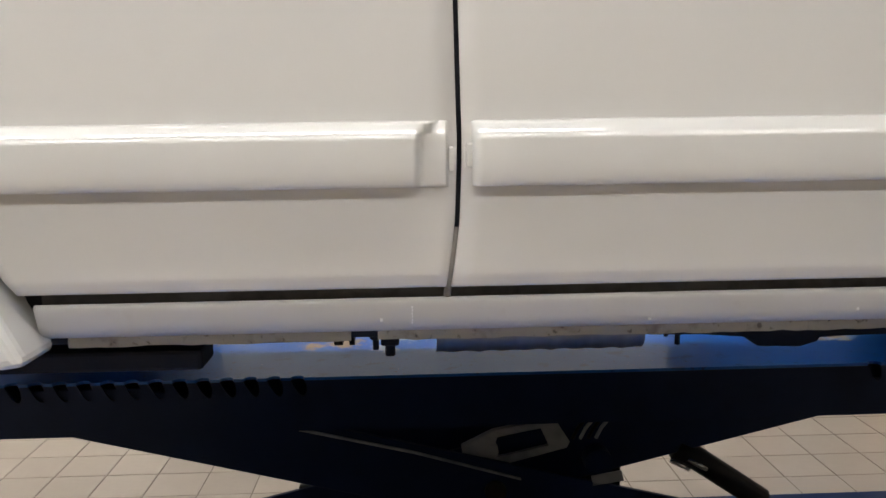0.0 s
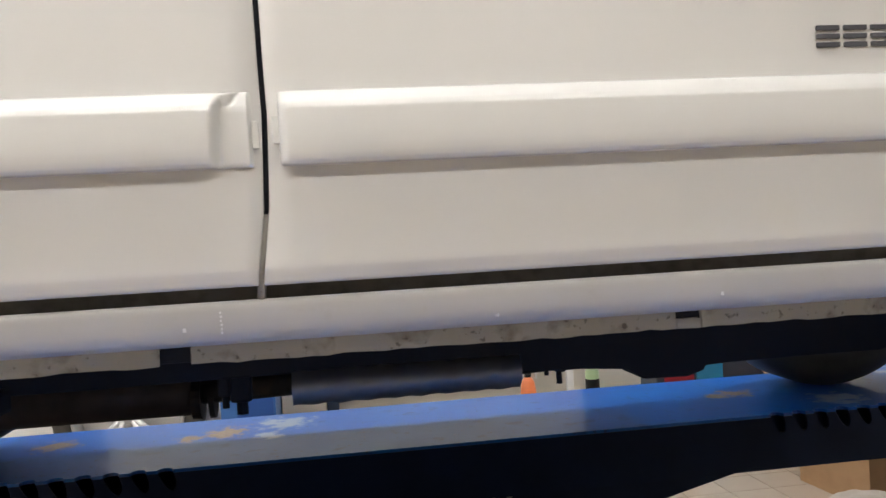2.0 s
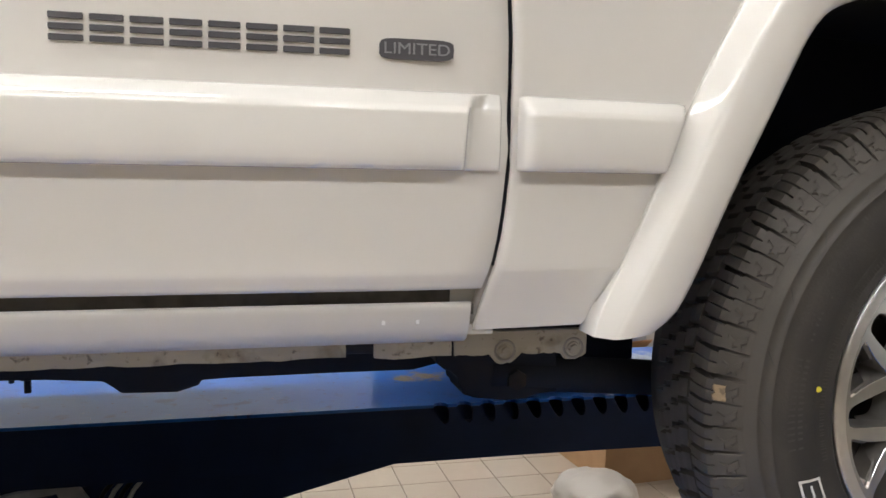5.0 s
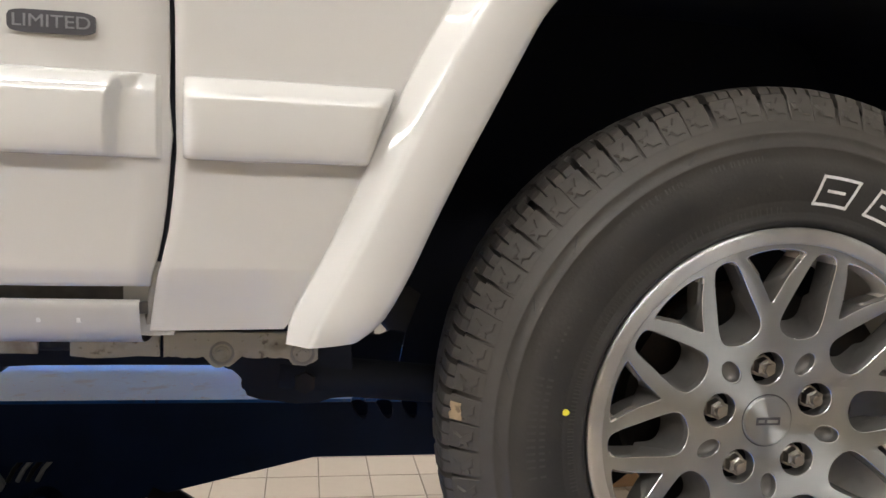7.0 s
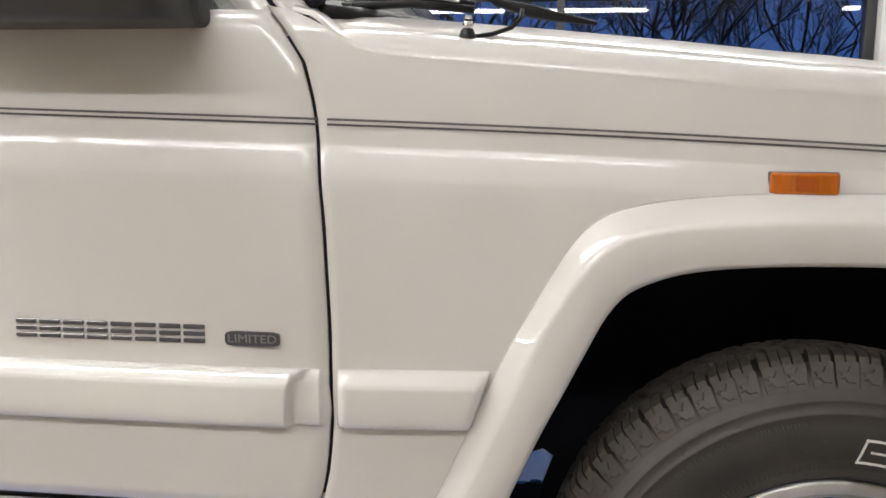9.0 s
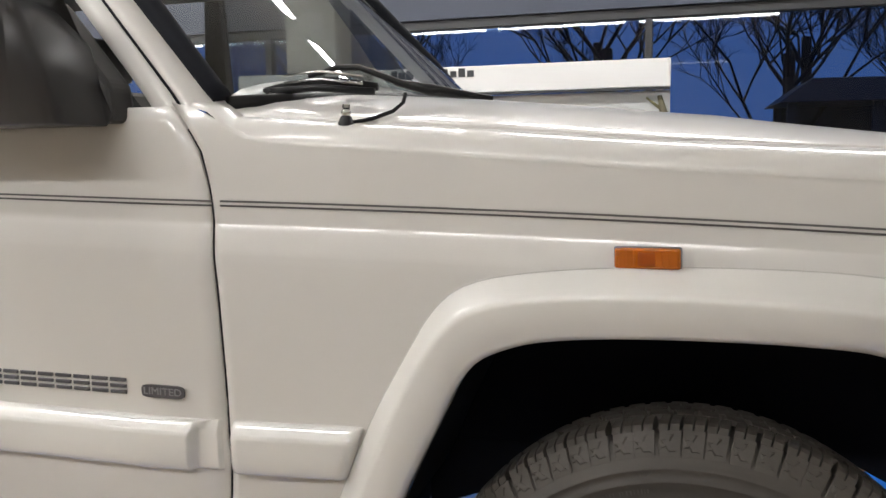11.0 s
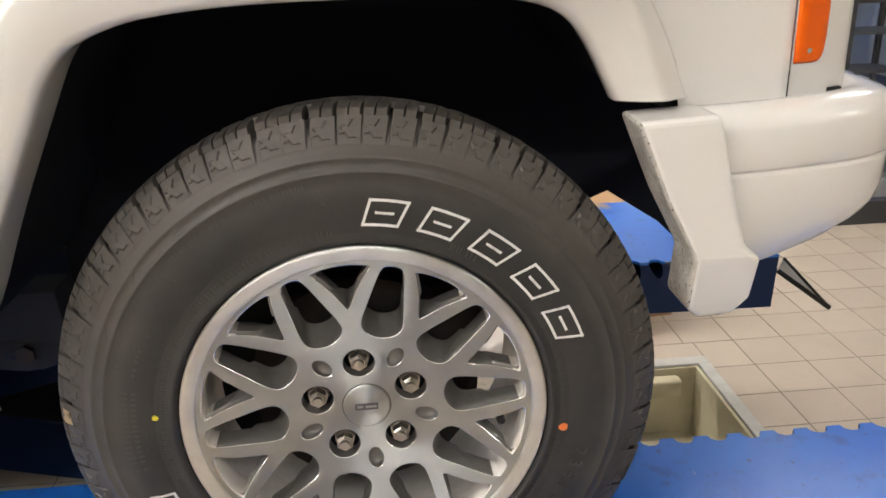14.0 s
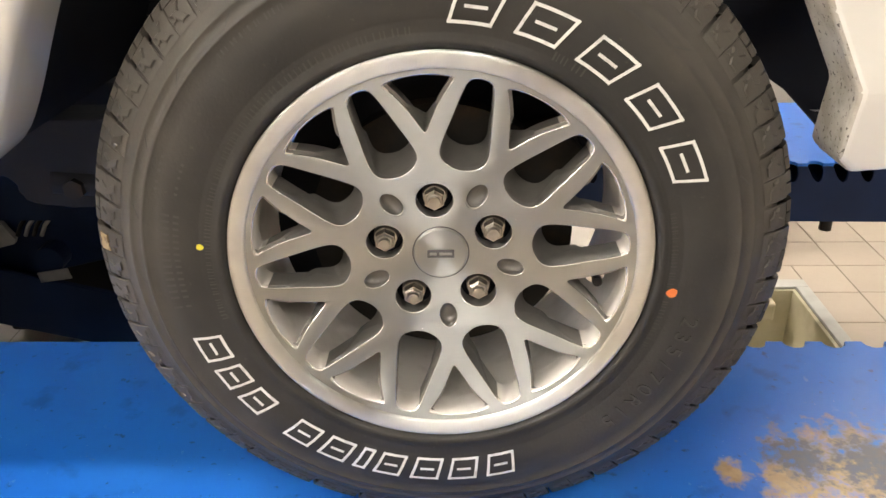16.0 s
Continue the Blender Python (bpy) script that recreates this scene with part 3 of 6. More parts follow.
def moulding(x0, x1, slant=0.0, left=True, right=True, parent=None):
    """A rounded rubbing strip; slant moves its lower right end back."""
    e = [0, 0.0015, 0.005, 0.011]
    h = [0.0, 0.55, 0.88, 1.0]
    st = ([(a, b) for a, b in zip(e, h)] if left else [(0, 1.0)]) + [(None, 1.0)] * 24 + ([(-a, b) for a, b in zip(e[::-1], h[::-1])] if right else [(0, 1.0)])
    n = len(st)
    rows = []
    for i, (a, b) in enumerate(st):
        r = []
        for d, z in MP:
            X1 = x1 - slant * (1.3495 - z) / 0.07
            zz = 1.3145 + (z - 1.3145) * (0.94 + 0.06 * b)
            if a is None:
                q = (i - len(e) + 1) / (24 + right) if left else i / 24
                x = x0 + 0.011 + (X1 - x0 - 0.022) * min(max(q, 0), 1)
            else:
                x = (x0 + a) if i < n / 2 else (X1 + a)
            r.append((x, skin(x, zz) - d * b + 0.0005, zz))
        rows.append(r)
    v, f = grid(rows)
    return part("moulding", mesh("moulding", v, f, True), TRIMW, parent)


moulding(-0.95, 0.1080, right=False, parent=rear_door)
moulding(0.1715, 1.0620, right=False, parent=front_door)
moulding(1.1225, 1.305, 0.022, parent=fender)


def recess_end(x0, x1, parent):
    """The cut-back end of a moulding with its scooped step."""
    rows = []
    for x in [x0 + (x1 - x0 - 0.0036) * k / 39 for k in range(40)] + [x1 - 0.003, x1 - 0.0015, x1]:
        r = []
        for d, z in MP:
            xb = x0 + float(np.interp(z, [1.279, 1.322, 1.335, 1.343, 1.348, 1.35], [0.000, 0.0015, 0.004, 0.010, 0.018, 0.026]))
            q = min(1, max(0, (xb + 0.009 - x) / 0.009))
            h = 0.30 + 0.70 * q * q * (3 - 2 * q) + 0.10 * min(1, max(0, (x - xb - 0.012) / 0.02))
            if x > x1 - 0.0035:
                h *= (x1 - x) / 0.0035 * 0.75 + 0.05
            r.append((x, skin(x, z) - d * h + 0.0005, z))
        rows.append(r)
    v, f = grid(rows)
    return part("moulding_end", mesh("moulding_end", v, f, True), TRIMW, parent)


recess_end(0.1080, 0.1475, rear_door)
recess_end(1.0620, 1.1055, front_door)
part("moulding_tab", box(0.147, 0.1532, 0.8385, 0.85, 1.296, 1.322, 0.0015), TRIMW, rear_door)
part("moulding_tab", box(0.1655, 0.173, 0.8385, 0.85, 1.300, 1.326, 0.0015), TRIMW, front_door)

# pinstripes along the shoulder
for z0, mt_ in ((1.6445, mat("grey_upper_pinstripe", (0.12, 0.115, 0.115), 0.4)), (1.6385, STRIPE)):
    for xa, xb, par in ((-0.9, 0.149, rear_door), (0.158, 1.0995, front_door), (1.109, 2.192, fender)):
        xx = np.linspace(xa, xb, 40)
        v, f = grid([[(x, skin(x, z0 - drop(x) + w) - 0.0009, z0 - drop(x) + w) for x in xx] for w in (-0.0013, 0.0013)])
        part("pinstripe", mesh("pinstripe", v, f), mt_, par)

# wheel-arch flare
FX, FY = [1.20, 1.38, 1.42, 1.55, 1.70, 1.85, 1.93, 1.98, 2.02, 2.06, 2.10], [0.848, 0.848, 0.851, 0.8605, 0.8665, 0.8725, 0.8775, 0.885, 0.897, 0.911, 0.918]
RID = smooth_line([(1.228, 1.114), (1.278, 1.21), (1.334, 1.335), (1.370, 1.413), (1.415, 1.490), (1.465, 1.522), (1.56, 1.533), (1.683, 1.537), (1.836, 1.531), (1.935, 1.520), (1.988, 1.500), (2.015, 1.465), (2.058, 1.364)], 70)
rows = []
for t, r, lo in zip(TOP, RID, LOW):
    yb = skin(t[0], max(t[1], 1.215))
    ys = skin(t[0], t[1])
    yr = float(np.interp(t[0], FX, FY)) + 0.0025 * math.exp(-((t[1] - 1.13) / 0.10) ** 2)
    yl = yr + 0.010
    q = lambda a, b, w: a + (b - a) * w
    pt = lambda p, y: (p[0], y, p[1])
    rows.append([pt(t, ys + 0.006), pt(t, yb - 0.004), pt(q(t, r, 0.03), q(yb - 0.005, yr, 0.045)), pt(q(t, r, 0.08), q(yb - 0.005, yr, 0.10)), pt(q(t, r, 0.45), q(yb - 0.005, yr, 0.49)), pt(q(t, r, 0.74), q(yb - 0.005, yr, 0.795)), pt(q(t, r, 0.84), q(yb - 0.005, yr, 0.892)), pt(q(t, r, 0.92), q(yb - 0.005, yr, 0.957)), pt(q(t, r, 0.97), q(yb - 0.005, yr, 0.987)), pt(q(t, r, 1.0), yr), pt(q(r, lo, 0.03), yr - 0.0008), pt(q(r, lo, 0.07), yr - 0.0014), pt(q(r, lo, 0.12), yr - 0.0017), pt(q(r, lo, 0.26), yr - 0.0019), pt(q(r, lo, 0.5), yr - 0.0012), pt(q(r, lo, 0.85), yr + 0.003), pt(q(r, lo, 0.97), yr + 0.008), pt(lo, yl + 0.006), pt(lo, yl + 0.02), pt(q(lo, t, 0.1), 0.96)])
for k, w in ((0, 0.20), (1, 0.05)):
    cx, cz = (TOP[k][0] + LOW[k][0]) / 2, (TOP[k][1] + LOW[k][1]) / 2
    rows[k] = [(x + (cx - x) * w, y + 0.02 * w, z) for x, y, z in rows[k]]
v, f = grid(rows)
n = len(rows[0])
f += [tuple(range(n)), tuple(range(len(v) - n, len(v)))]
me = mesh("wheel_arch_flare", v, f, True)
for q_ in list(me.polygons)[-2:]:
    q_.use_smooth = False
me.set_sharp_from_angle(angle=radians(50))
part("wheel_arch_flare", me, TRIMW, fender, "white plastic wheel-arch flare")

# Thin tube added along the flare's top edge to draw its seam line.
part("flare_seam", tube([(p[0], skin(p[0], p[1]) - 0.0030, p[1] + 0.0006) for p in TOP[2:-2]], 0.0010, 6), mat("pale_seam", (0.55, 0.54, 0.51), 0.6), fender)

# rear flare and rear quarter, just in view
prof = [(-0.301, 1.098), (-0.330, 1.093), (-0.40, 1.098), (-0.52, 1.30), (-0.66, 1.45), (-0.84, 1.50), (-1.06, 1.48), (-1.22, 1.33), (-1.30, 1.15), (-1.45, 1.15), (-1.33, 1.42), (-1.12, 1.56), (-0.84, 1.575), (-0.58, 1.54), (-0.43, 1.36)]
part("rear_flare", prism(prof, 0.815, 0.90, 0.012, 3), TRIMW, CAR)
part("rear_quarter", prism([(-0.905, 1.56), (-1.9, 1.56), (-1.9, 1.79), (-0.905, 1.79)], 0.853, 0.88), PAINT, CAR)
part("rear_quarter", prism([(-1.44, 1.15), (-1.95, 1.20), (-1.95, 1.56), (-1.2, 1.56)], 0.853, 0.88), PAINT, CAR)

# badges
PLATE = part("trim_badge", prism([(x, z) for x, z in smooth_line([(0.9885, 1.385), (0.9885, 1.376), (1.022, 1.376), (1.0555, 1.376), (1.0555, 1.385), (1.0555, 1.394), (1.022, 1.394), (0.9885, 1.394), (0.9885, 1.385)], 40)][:-1], 0.8395, 0.8425), DARKGREY, front_door, "dark grey badge with silver letters")


def text_mesh(body, size, depth):
    c = bpy.data.curves.new("text", "FONT")
    c.body, c.size, c.extrude, c.align_x, c.align_y = body, size, depth, "CENTER", "CENTER"
    ob = bpy.data.objects.new("text", c)
    me = bpy.data.meshes.new_from_object(ob)
    bpy.data.objects.remove(ob)
    return me


me = text_mesh("LIMITED", 0.0165, 0.0006)
me.transform(pose(1.022, 0.8392, 1.385, 90, 0, 0) @ Matrix.Diagonal((1.02, 0.86, 1, 1)))
part("badge_letters", me, mat("dull_silver_letters", (0.27, 0.27, 0.29), 0.4, 0.4), PLATE)
for k in range(8):
    x0 = 0.7215 + k * 0.0307
    z0 = 1.3775 + 0.0 * k
    w, hgt, b = 0.0262, 0.0225, 0.0052
    polys = [[(x0, z0 + hgt - b), (x0 + w, z0 + hgt - b), (x0 + w, z0 + hgt), (x0, z0 + hgt)], [(x0, z0), (x0 + w, z0), (x0 + w, z0 + b), (x0, z0 + b)], [(x0, z0 + hgt / 2 - b / 2), (x0 + w, z0 + hgt / 2 - b / 2), (x0 + w, z0 + hgt / 2 + b / 2), (x0, z0 + hgt / 2 + b / 2)]]
    part("badge_bar", join(*[prism(p, 0.8402, 0.8432, 0.0006, 1) for p in polys]), DARKGREY, front_door)

# side marker
marker = part("side_marker", box(1.6205, 1.6975, skin(1.66, 1.575) - 0.012, skin(1.66, 1.575) + 0.002, 1.5625, 1.588, 0.003), AMBER, fender, "amber side repeater lens")
part("marker_bezel", box(1.6195, 1.6985, skin(1.66, 1.575) - 0.0055, skin(1.66, 1.575) + 0.003, 1.5615, 1.589, 0.002), DARKGREY, marker)
for k in range(9):
    xr = 1.6255 + 0.0084 * k
    part("lens_rib", box(xr - 0.0011, xr + 0.0011, skin(1.66, 1.575) - 0.0127, skin(1.66, 1.575) - 0.011, 1.5655, 1.585, 0.0004, 1), AMBER, marker)
part("bulb_block", box(1.6480, 1.668, skin(1.66, 1.575) - 0.0128, skin(1.66, 1.575) - 0.01, 1.567, 1.583), mat("dark_amber", (0.35, 0.07, 0.005), 0.3), marker)

# bumper and its lower corner
bplan = smooth_line([(2.092, 0.897), (2.145, 0.893), (2.215, 0.894), (2.285, 0.903), (2.332, 0.928), (2.356, 0.970), (2.368, 1.04), (2.378, 1.15), (2.393, 1.45), (2.396, 1.70), (2.393, 1.95), (2.378, 2.25), (2.356, 2.43), (2.30, 2.49), (2.2, 2.505), (2.06, 2.505)], 80)
rows = []
for z, ins in [(1.350, 0.075), (1.358, 0.062), (1.364, 0.045), (1.364, 0.03), (1.361, 0.014), (1.354, 0.005), (1.340, 0.0), (1.297, 0.0), (1.2945, 0.0012), (1.2930, 0.0045), (1.2915, 0.0045), (1.2900, 0.0012), (1.287, 0.001), (1.262, 0.003), (1.247, 0.008), (1.236, 0.016), (1.226, 0.030), (1.220, 0.050), (1.216, 0.10)]:
    r = []
    for i, (x, y) in enumerate(bplan):
        t = bplan[min(i + 1, 79)] - bplan[max(i - 1, 0)]
        L = math.hypot(*t)
        r.append((x - t[1] / L * ins, y + t[0] / L * ins, z - 0.011 + 0.010 * max(0, min(1, (x - 2.1) / 0.2)) * (1 if z > 1.28 else 0) - (0.058 * max(0, min(1, (2.345 - x) / 0.17)) * (1.275 - z) / 0.055 if z < 1.275 and y < 1.2 else 0)))
    rows.append(r)
v, f = grid(rows)
bumper = part("front_bumper", mesh("front_bumper", v, f, True), TRIMW, CAR, "white plastic front bumper with a moulded groove")
prof = [(2.016, 1.350), (2.107, 1.354), (2.130, 1.262), (2.148, 1.205), (2.168, 1.188), (2.168, 1.132), (2.152, 1.110), (2.110, 1.106), (2.093, 1.122), (2.090, 1.192), (2.053, 1.262)]
bm = prism(prof, 0.878, 0.95, 0.007, 3)
for zz in (1.192, 1.186):
    bmesh.ops.bisect_plane(bm, geom=list(bm.verts) + list(bm.edges) + list(bm.faces), plane_co=(0, 0, zz), plane_no=(0, 0, 1))
for v_ in bm.verts:
    if v_.co.z < 1.19:
        v_.co.y += (1.19 - v_.co.z) * 0.30
bm.normal_update()
for f_ in bm.faces:
    f_.material_index = 1 if f_.normal.x < -0.55 else 0
low = part("lower_flare", bm, TRIMW, bumper)
low.data.materials.append(GRIMY)

# cowl, windscreen, pillars, roof and glasshouse
base = [(1.078, 0.938, 1.779), (1.13, 1.06, 1.790), (1.19, 1.25, 1.800), (1.215, 1.70, 1.808), (1.19, 2.15, 1.800), (1.078, 2.462, 1.779)]
topp = [(0.64, 1.00, 2.235), (0.66, 1.12, 2.245), (0.68, 1.30, 2.25), (0.70, 1.70, 2.255), (0.68, 2.10, 2.25), (0.64, 2.40, 2.235)]
B, T = smooth_line(base, 24), smooth_line(topp, 24)
v, f = grid([[tuple(b + (t - b) * w) for b, t in zip(B, T)] for w in np.linspace(0, 1, 10)])
screen = part("windscreen", mesh("windscreen", v, f, True), GLASS, CAR)
screen.visible_shadow = False
GZ, GX = [1.72, 1.747, 1.79, 1.966, 2.25], [1.082, 1.063, 1.030, 0.873, 0.615]
SX = [1.118, 1.105, 1.068, 0.912, 0.650]
for s in (0, 1):
    m = lambda p: p if s == 0 else (p[0], 3.40 - p[1], p[2])
    fr, pl = [], []
    for z in list(np.linspace(1.766, 1.80, 6)) + list(np.linspace(1.83, 2.25, 10)):
        g, q = float(np.interp(z, GZ, GX)), float(np.interp(z, GZ, SX))
        y = 0.874 + (z - 1.735) * 0.17
        w = q - g - 0.004
        pl.append([m(p) for p in ((g + 0.004, y + 0.02, z), (g + 0.004, y + 0.002, z), (g + 0.006, y, z), (g + 0.004 + w * 0.45, y + 0.004, z), (g + 0.004 + w * 0.8, y + 0.018, z), (q, y + 0.04, z), (q + 0.004, y + 0.06, z))])
        if z > 1.76:
            fr.append([m(p) for p in ((g - 0.004, y + 0.02, z), (g - 0.004, y + 0.002, z), (g - 0.006, y, z), (g - 0.03, y + 0.002, z), (g - 0.046, y + 0.006, z), (g - 0.052, y + 0.02, z))])
    part("a_pillar", mesh("a_pillar", *grid(pl), True), PAINT, CAR)
    part("door_frame", mesh("door_frame", *grid(fr), True), PAINT, CAR)
    # Dark tube added behind the pillar gap in place of its shade.
    part("pillar_gap_shade", tube([m((float(np.interp(z, GZ, GX)), 0.874 + (z - 1.735) * 0.17 + 0.010, z)) for z in (1.75, 1.79, 1.966, 2.25)], 0.0055, 8), DARK, CAR)
    part("windscreen_seal", tube([m((1.080, 0.930, 1.780)), m((1.066, 0.930, 1.796)), m((0.922, 0.95, 1.968)), m((0.66, 1.00, 2.25))], 0.017, 10), DARK, CAR)
    v, f = grid([[m((0.985, 0.895, 1.76)), m((0.56, 0.955, 2.24))], [m((0.16, 0.895, 1.76)), m((0.17, 0.955, 2.24))]])
    dg = part("door_glass", mesh("door_glass", v, f), DARKGLASS, CAR)
    dg.visible_shadow = False
part("screen_base_seal", tube([tuple(p + np.array((0.006, 0, -0.004))) for p in B], 0.011, 8), BLACKP, CAR)
part("roof", box(-1.95, 0.60, 0.98, 2.42, 2.24, 2.29, 0.02), PAINT, CAR)
for x0, x1 in ((0.10, 0.20), (-0.95, -0.85), (-1.95, -1.75)):
    for y in (0.93, 2.43):
        part("pillar", prism([(x0, 1.77), (x1, 1.77), (x1 - 0.03, 2.25), (x0 + 0.02, 2.25)], y, y + 0.04), BLACKP, CAR)
part("roof_lining", box(-1.9, 0.62, 1.0, 2.40, 2.20, 2.235, 0.01), mat("grey_roof_cloth", (0.09, 0.09, 0.088), 0.9), CAR)
part("far_side", box(-1.95, 1.1, 2.50, 2.53, 1.15, 1.77, 0.005), PAINT, CAR)
part("tailgate", box(-1.98, -1.93, 0.9, 2.5, 1.15, 1.80, 0.01), PAINT, CAR)
part("far_fender", box(1.1, 2.2, 2.42, 2.46, 1.55, 1.70, 0.005), PAINT, CAR)
part("dashboard", box(0.75, 1.08, 0.96, 2.44, 1.55, 1.765, 0.03), DARK, CAR)
for y in (1.27, 2.13):
    part("front_seat", join(box(-0.15, 0.0, y - 0.24, y + 0.24, 1.2, 1.90, 0.05), box(-0.13, -0.04, y - 0.13, y + 0.13, 1.92, 2.06, 0.03)), mat("grey_seat_cloth", (0.10, 0.095, 0.085), 0.9), CAR)

# door mirror
mr = []
for x, w in ((0.63, 0.55), (0.64, 0.8), (0.67, 0.95), (0.77, 1.0), (0.90, 1.0), (0.944, 0.95), (0.960, 0.86), (0.968, 0.7)):
    c = (0.800, 1.835)
    prf = [(-0.085, -0.087), (0.06, -0.09), (0.085, -0.075), (0.085, 0.04), (0.06, 0.085), (0.0, 0.10), (-0.05, 0.095), (-0.085, 0.06)]
    sl = 0.0 if x < 0.9 else (x - 0.9) * 0.55
    mr.append([(x - (0.0 if dz < 0 else dz * 0.7 * (x > 0.9)), c[0] + dy * 0.72 * w, c[1] + dz * (w if dz > 0 else 1) - (sl if dz > 0 else 0) * 0.5) for dy, dz in prf])
v, f = grid(mr, True)
f += [tuple(range(8))[::-1], tuple(range(len(v) - 8, len(v)))]
MIRRORP = mat("satin_black_plastic", (0.035, 0.035, 0.037), 0.38, bump=[(900, 0.03)])
mirror = part("door_mirror", mesh("door_mirror", v, f, True), MIRRORP, CAR, "black plastic door mirror")
part("mirror_foot", prism([(0.83, 1.749), (0.970, 1.749), (0.965, 1.80), (0.87, 1.92)], 0.84, 0.895, 0.010, 3), MIRRORP, mirror)
# washer nozzle, wipers
noz = part("washer_nozzle", join(cyl((1.2660, 0.928, 1.730), (1.2665, 0.930, 1.753), 0.0160, 18, 0.0075), cyl((1.2665, 0.930, 1.753), (1.267, 0.930, 1.768), 0.0050, 14, 0.0042)), BLACKP, CAR)
bm = bmesh.new()
bmesh.ops.create_uvsphere(bm, u_segments=14, v_segments=8, radius=0.0068, matrix=Matrix.Translation((1.2667, 0.929, 1.7575)))
part("nozzle_ball", bm_mesh("nozzle_ball", bm, True), CHROME, noz)
part("nozzle_cap", cyl((1.2668, 0.930, 1.7645), (1.267, 0.930, 1.769), 0.0056, 14, 0.0048), CHROME, noz)
wiper = part("wiper", tube([(1.085, 1.045, 1.800), (1.13, 1.05, 1.806), (1.19, 1.05, 1.808), (1.265, 1.055, 1.800)], [0.004, 0.008, 0.009, 0.006], 10), BLACKP, CAR, "black wiper with a shiny arm")
part("wiper_blade", tube([(1.09, 1.035, 1.797), (1.18, 1.035, 1.800), (1.265, 1.04, 1.792)], 0.0055, 8), BLACKP, wiper)
for dz in (0.006, 0.017):
    part("wiper_spring", tube([(1.12, 1.042, 1.803 + dz), (1.18, 1.042, 1.807 + dz), (1.245, 1.046, 1.798 + dz)], 0.0022, 8), CHROME, wiper)
part("wiper_arm", tube([(1.155, 1.055, 1.818), (1.20, 1.055, 1.830), (1.235, 1.058, 1.829), (1.30, 1.06, 1.804), (1.34, 1.07, 1.793)], [0.003, 0.0045, 0.0045, 0.005, 0.006], 8), BLACKP, wiper)
part("wiper", tube([(1.29, 1.06, 1.806), (1.34, 1.07, 1.794), (1.375, 1.08, 1.788), (1.43, 1.09, 1.780)], [0.005, 0.009, 0.007, 0.003], 8), BLACKP, CAR)
part("washer_hose", tube([(1.272, 0.935, 1.745), (1.295, 0.95, 1.750), (1.318, 0.97, 1.760), (1.328, 0.985, 1.772), (1.330, 0.99, 1.785)], 0.0028, 8), BLACKP, CAR)

# underbody
part("floor_pan", box(-1.9, 1.15, 0.957, 2.44, 1.085, 1.14, 0.004), UNDER, CAR)
part("frame_rail", prism([(-1.9, 1.09), (1.27, 1.09), (1.235, 1.03), (1.20, 0.985), (1.13, 0.970), (0.996, 0.9705), (0.853, 0.9698), (0.816, 0.968), (0.813, 0.961), (0.783, 0.952), (0.707, 0.954), (0.695, 0.964), (0.683, 0.972), (0.606, 0.978), (0.513, 0.980), (0.43, 0.997), (0.36, 1.008), (-0.2, 1.005), (-1.9, 1.03)], 1.33, 1.42, 0.003), UNDER, CAR)
part("frame_rail", prism([(-1.9, 1.09), (1.9, 1.09), (1.9, 1.02), (1.0, 1.0), (-1.9, 1.03)], 2.02, 2.10, 0.004), UNDER, CAR)
part("muffler", tube([(-0.95, 1.7, 0.936), (-0.93, 1.7, 0.936), (-0.07, 1.7, 0.934), (-0.062, 1.7, 0.934)], [0.03, 0.049, 0.049, 0.042], 24), BROWNPIPE, CAR, "brown muffler")
part("muffler_clamp", join(cyl((-0.062, 1.69, 0.918), (-0.045, 1.69, 0.918), 0.040, 18), cyl((-0.03, 1.69, 0.914), (-0.02, 1.69, 0.914), 0.036, 18)), IRON, CAR)
part("exhaust_pipe", tube([(-0.05, 1.69, 0.93), (0.15, 1.6, 0.95), (0.5, 1.5, 0.97), (1.2, 1.5, 1.0)], 0.024, 14), IRON, CAR)
hs = []
for i, x in enumerate(np.linspace(0.145, 0.502, 60)):
    rib = 0.0025 * max(0, math.sin(i * 0.62)) ** 6
    hs.append([(x, 1.312 + 0.055 * (1 - math.cos(a)) / 2 * 1.6 - rib, 0.985 + 0.031 * math.sin(a) + 0.001 * math.sin(i * 0.9)) for a in np.linspace(-1.5, 1.5, 14)])
v, f = grid(hs)
part("heat_shield", mesh("heat_shield", v, f, True), GALV, CAR, "grey aluminised heat shield with pressed ribs")
for x0, zlow, w in ((0.065, 0.944, 0.016), (0.040, 0.955, 0.010), (0.556, 0.966, 0.007), (0.577, 0.951, 0.009)):
    part("hanger_bolt", join(box(x0 - w, x0 + w, 1.355, 1.385, zlow + 0.02, 1.02, 0.004), cyl((x0, 1.37, zlow), (x0, 1.37, zlow + 0.03), w * 0.55, 8)), UNDER, CAR)
part("rear_spring", box(-1.4, -0.18, 1.05, 1.12, 1.02, 1.05, 0.006), UNDER, CAR)
part("control_arm", tube([(1.20, 1.17, 1.005), (1.24, 1.17, 1.002), (1.45, 1.17, 0.985), (1.7, 1.18, 0.97)], 0.026, 12), UNDER, CAR)
part("arm_bracket", prism([(1.115, 1.09), (1.122, 1.024), (1.134, 1.0145), (1.142, 1.0125), (1.149, 1.0063), (1.1535, 1.0005), (1.1525, 0.9955), (1.1535, 0.9895), (1.158, 0.9865), (1.1600, 0.9797), (1.178, 0.9735), (1.199, 0.9715), (1.221, 0.9684), (1.250, 0.9695), (1.265, 0.9753), (1.294, 0.9772), (1.292, 1.02), (1.285, 1.09)], 1.15, 1.22, 0.002), UNDER, CAR)
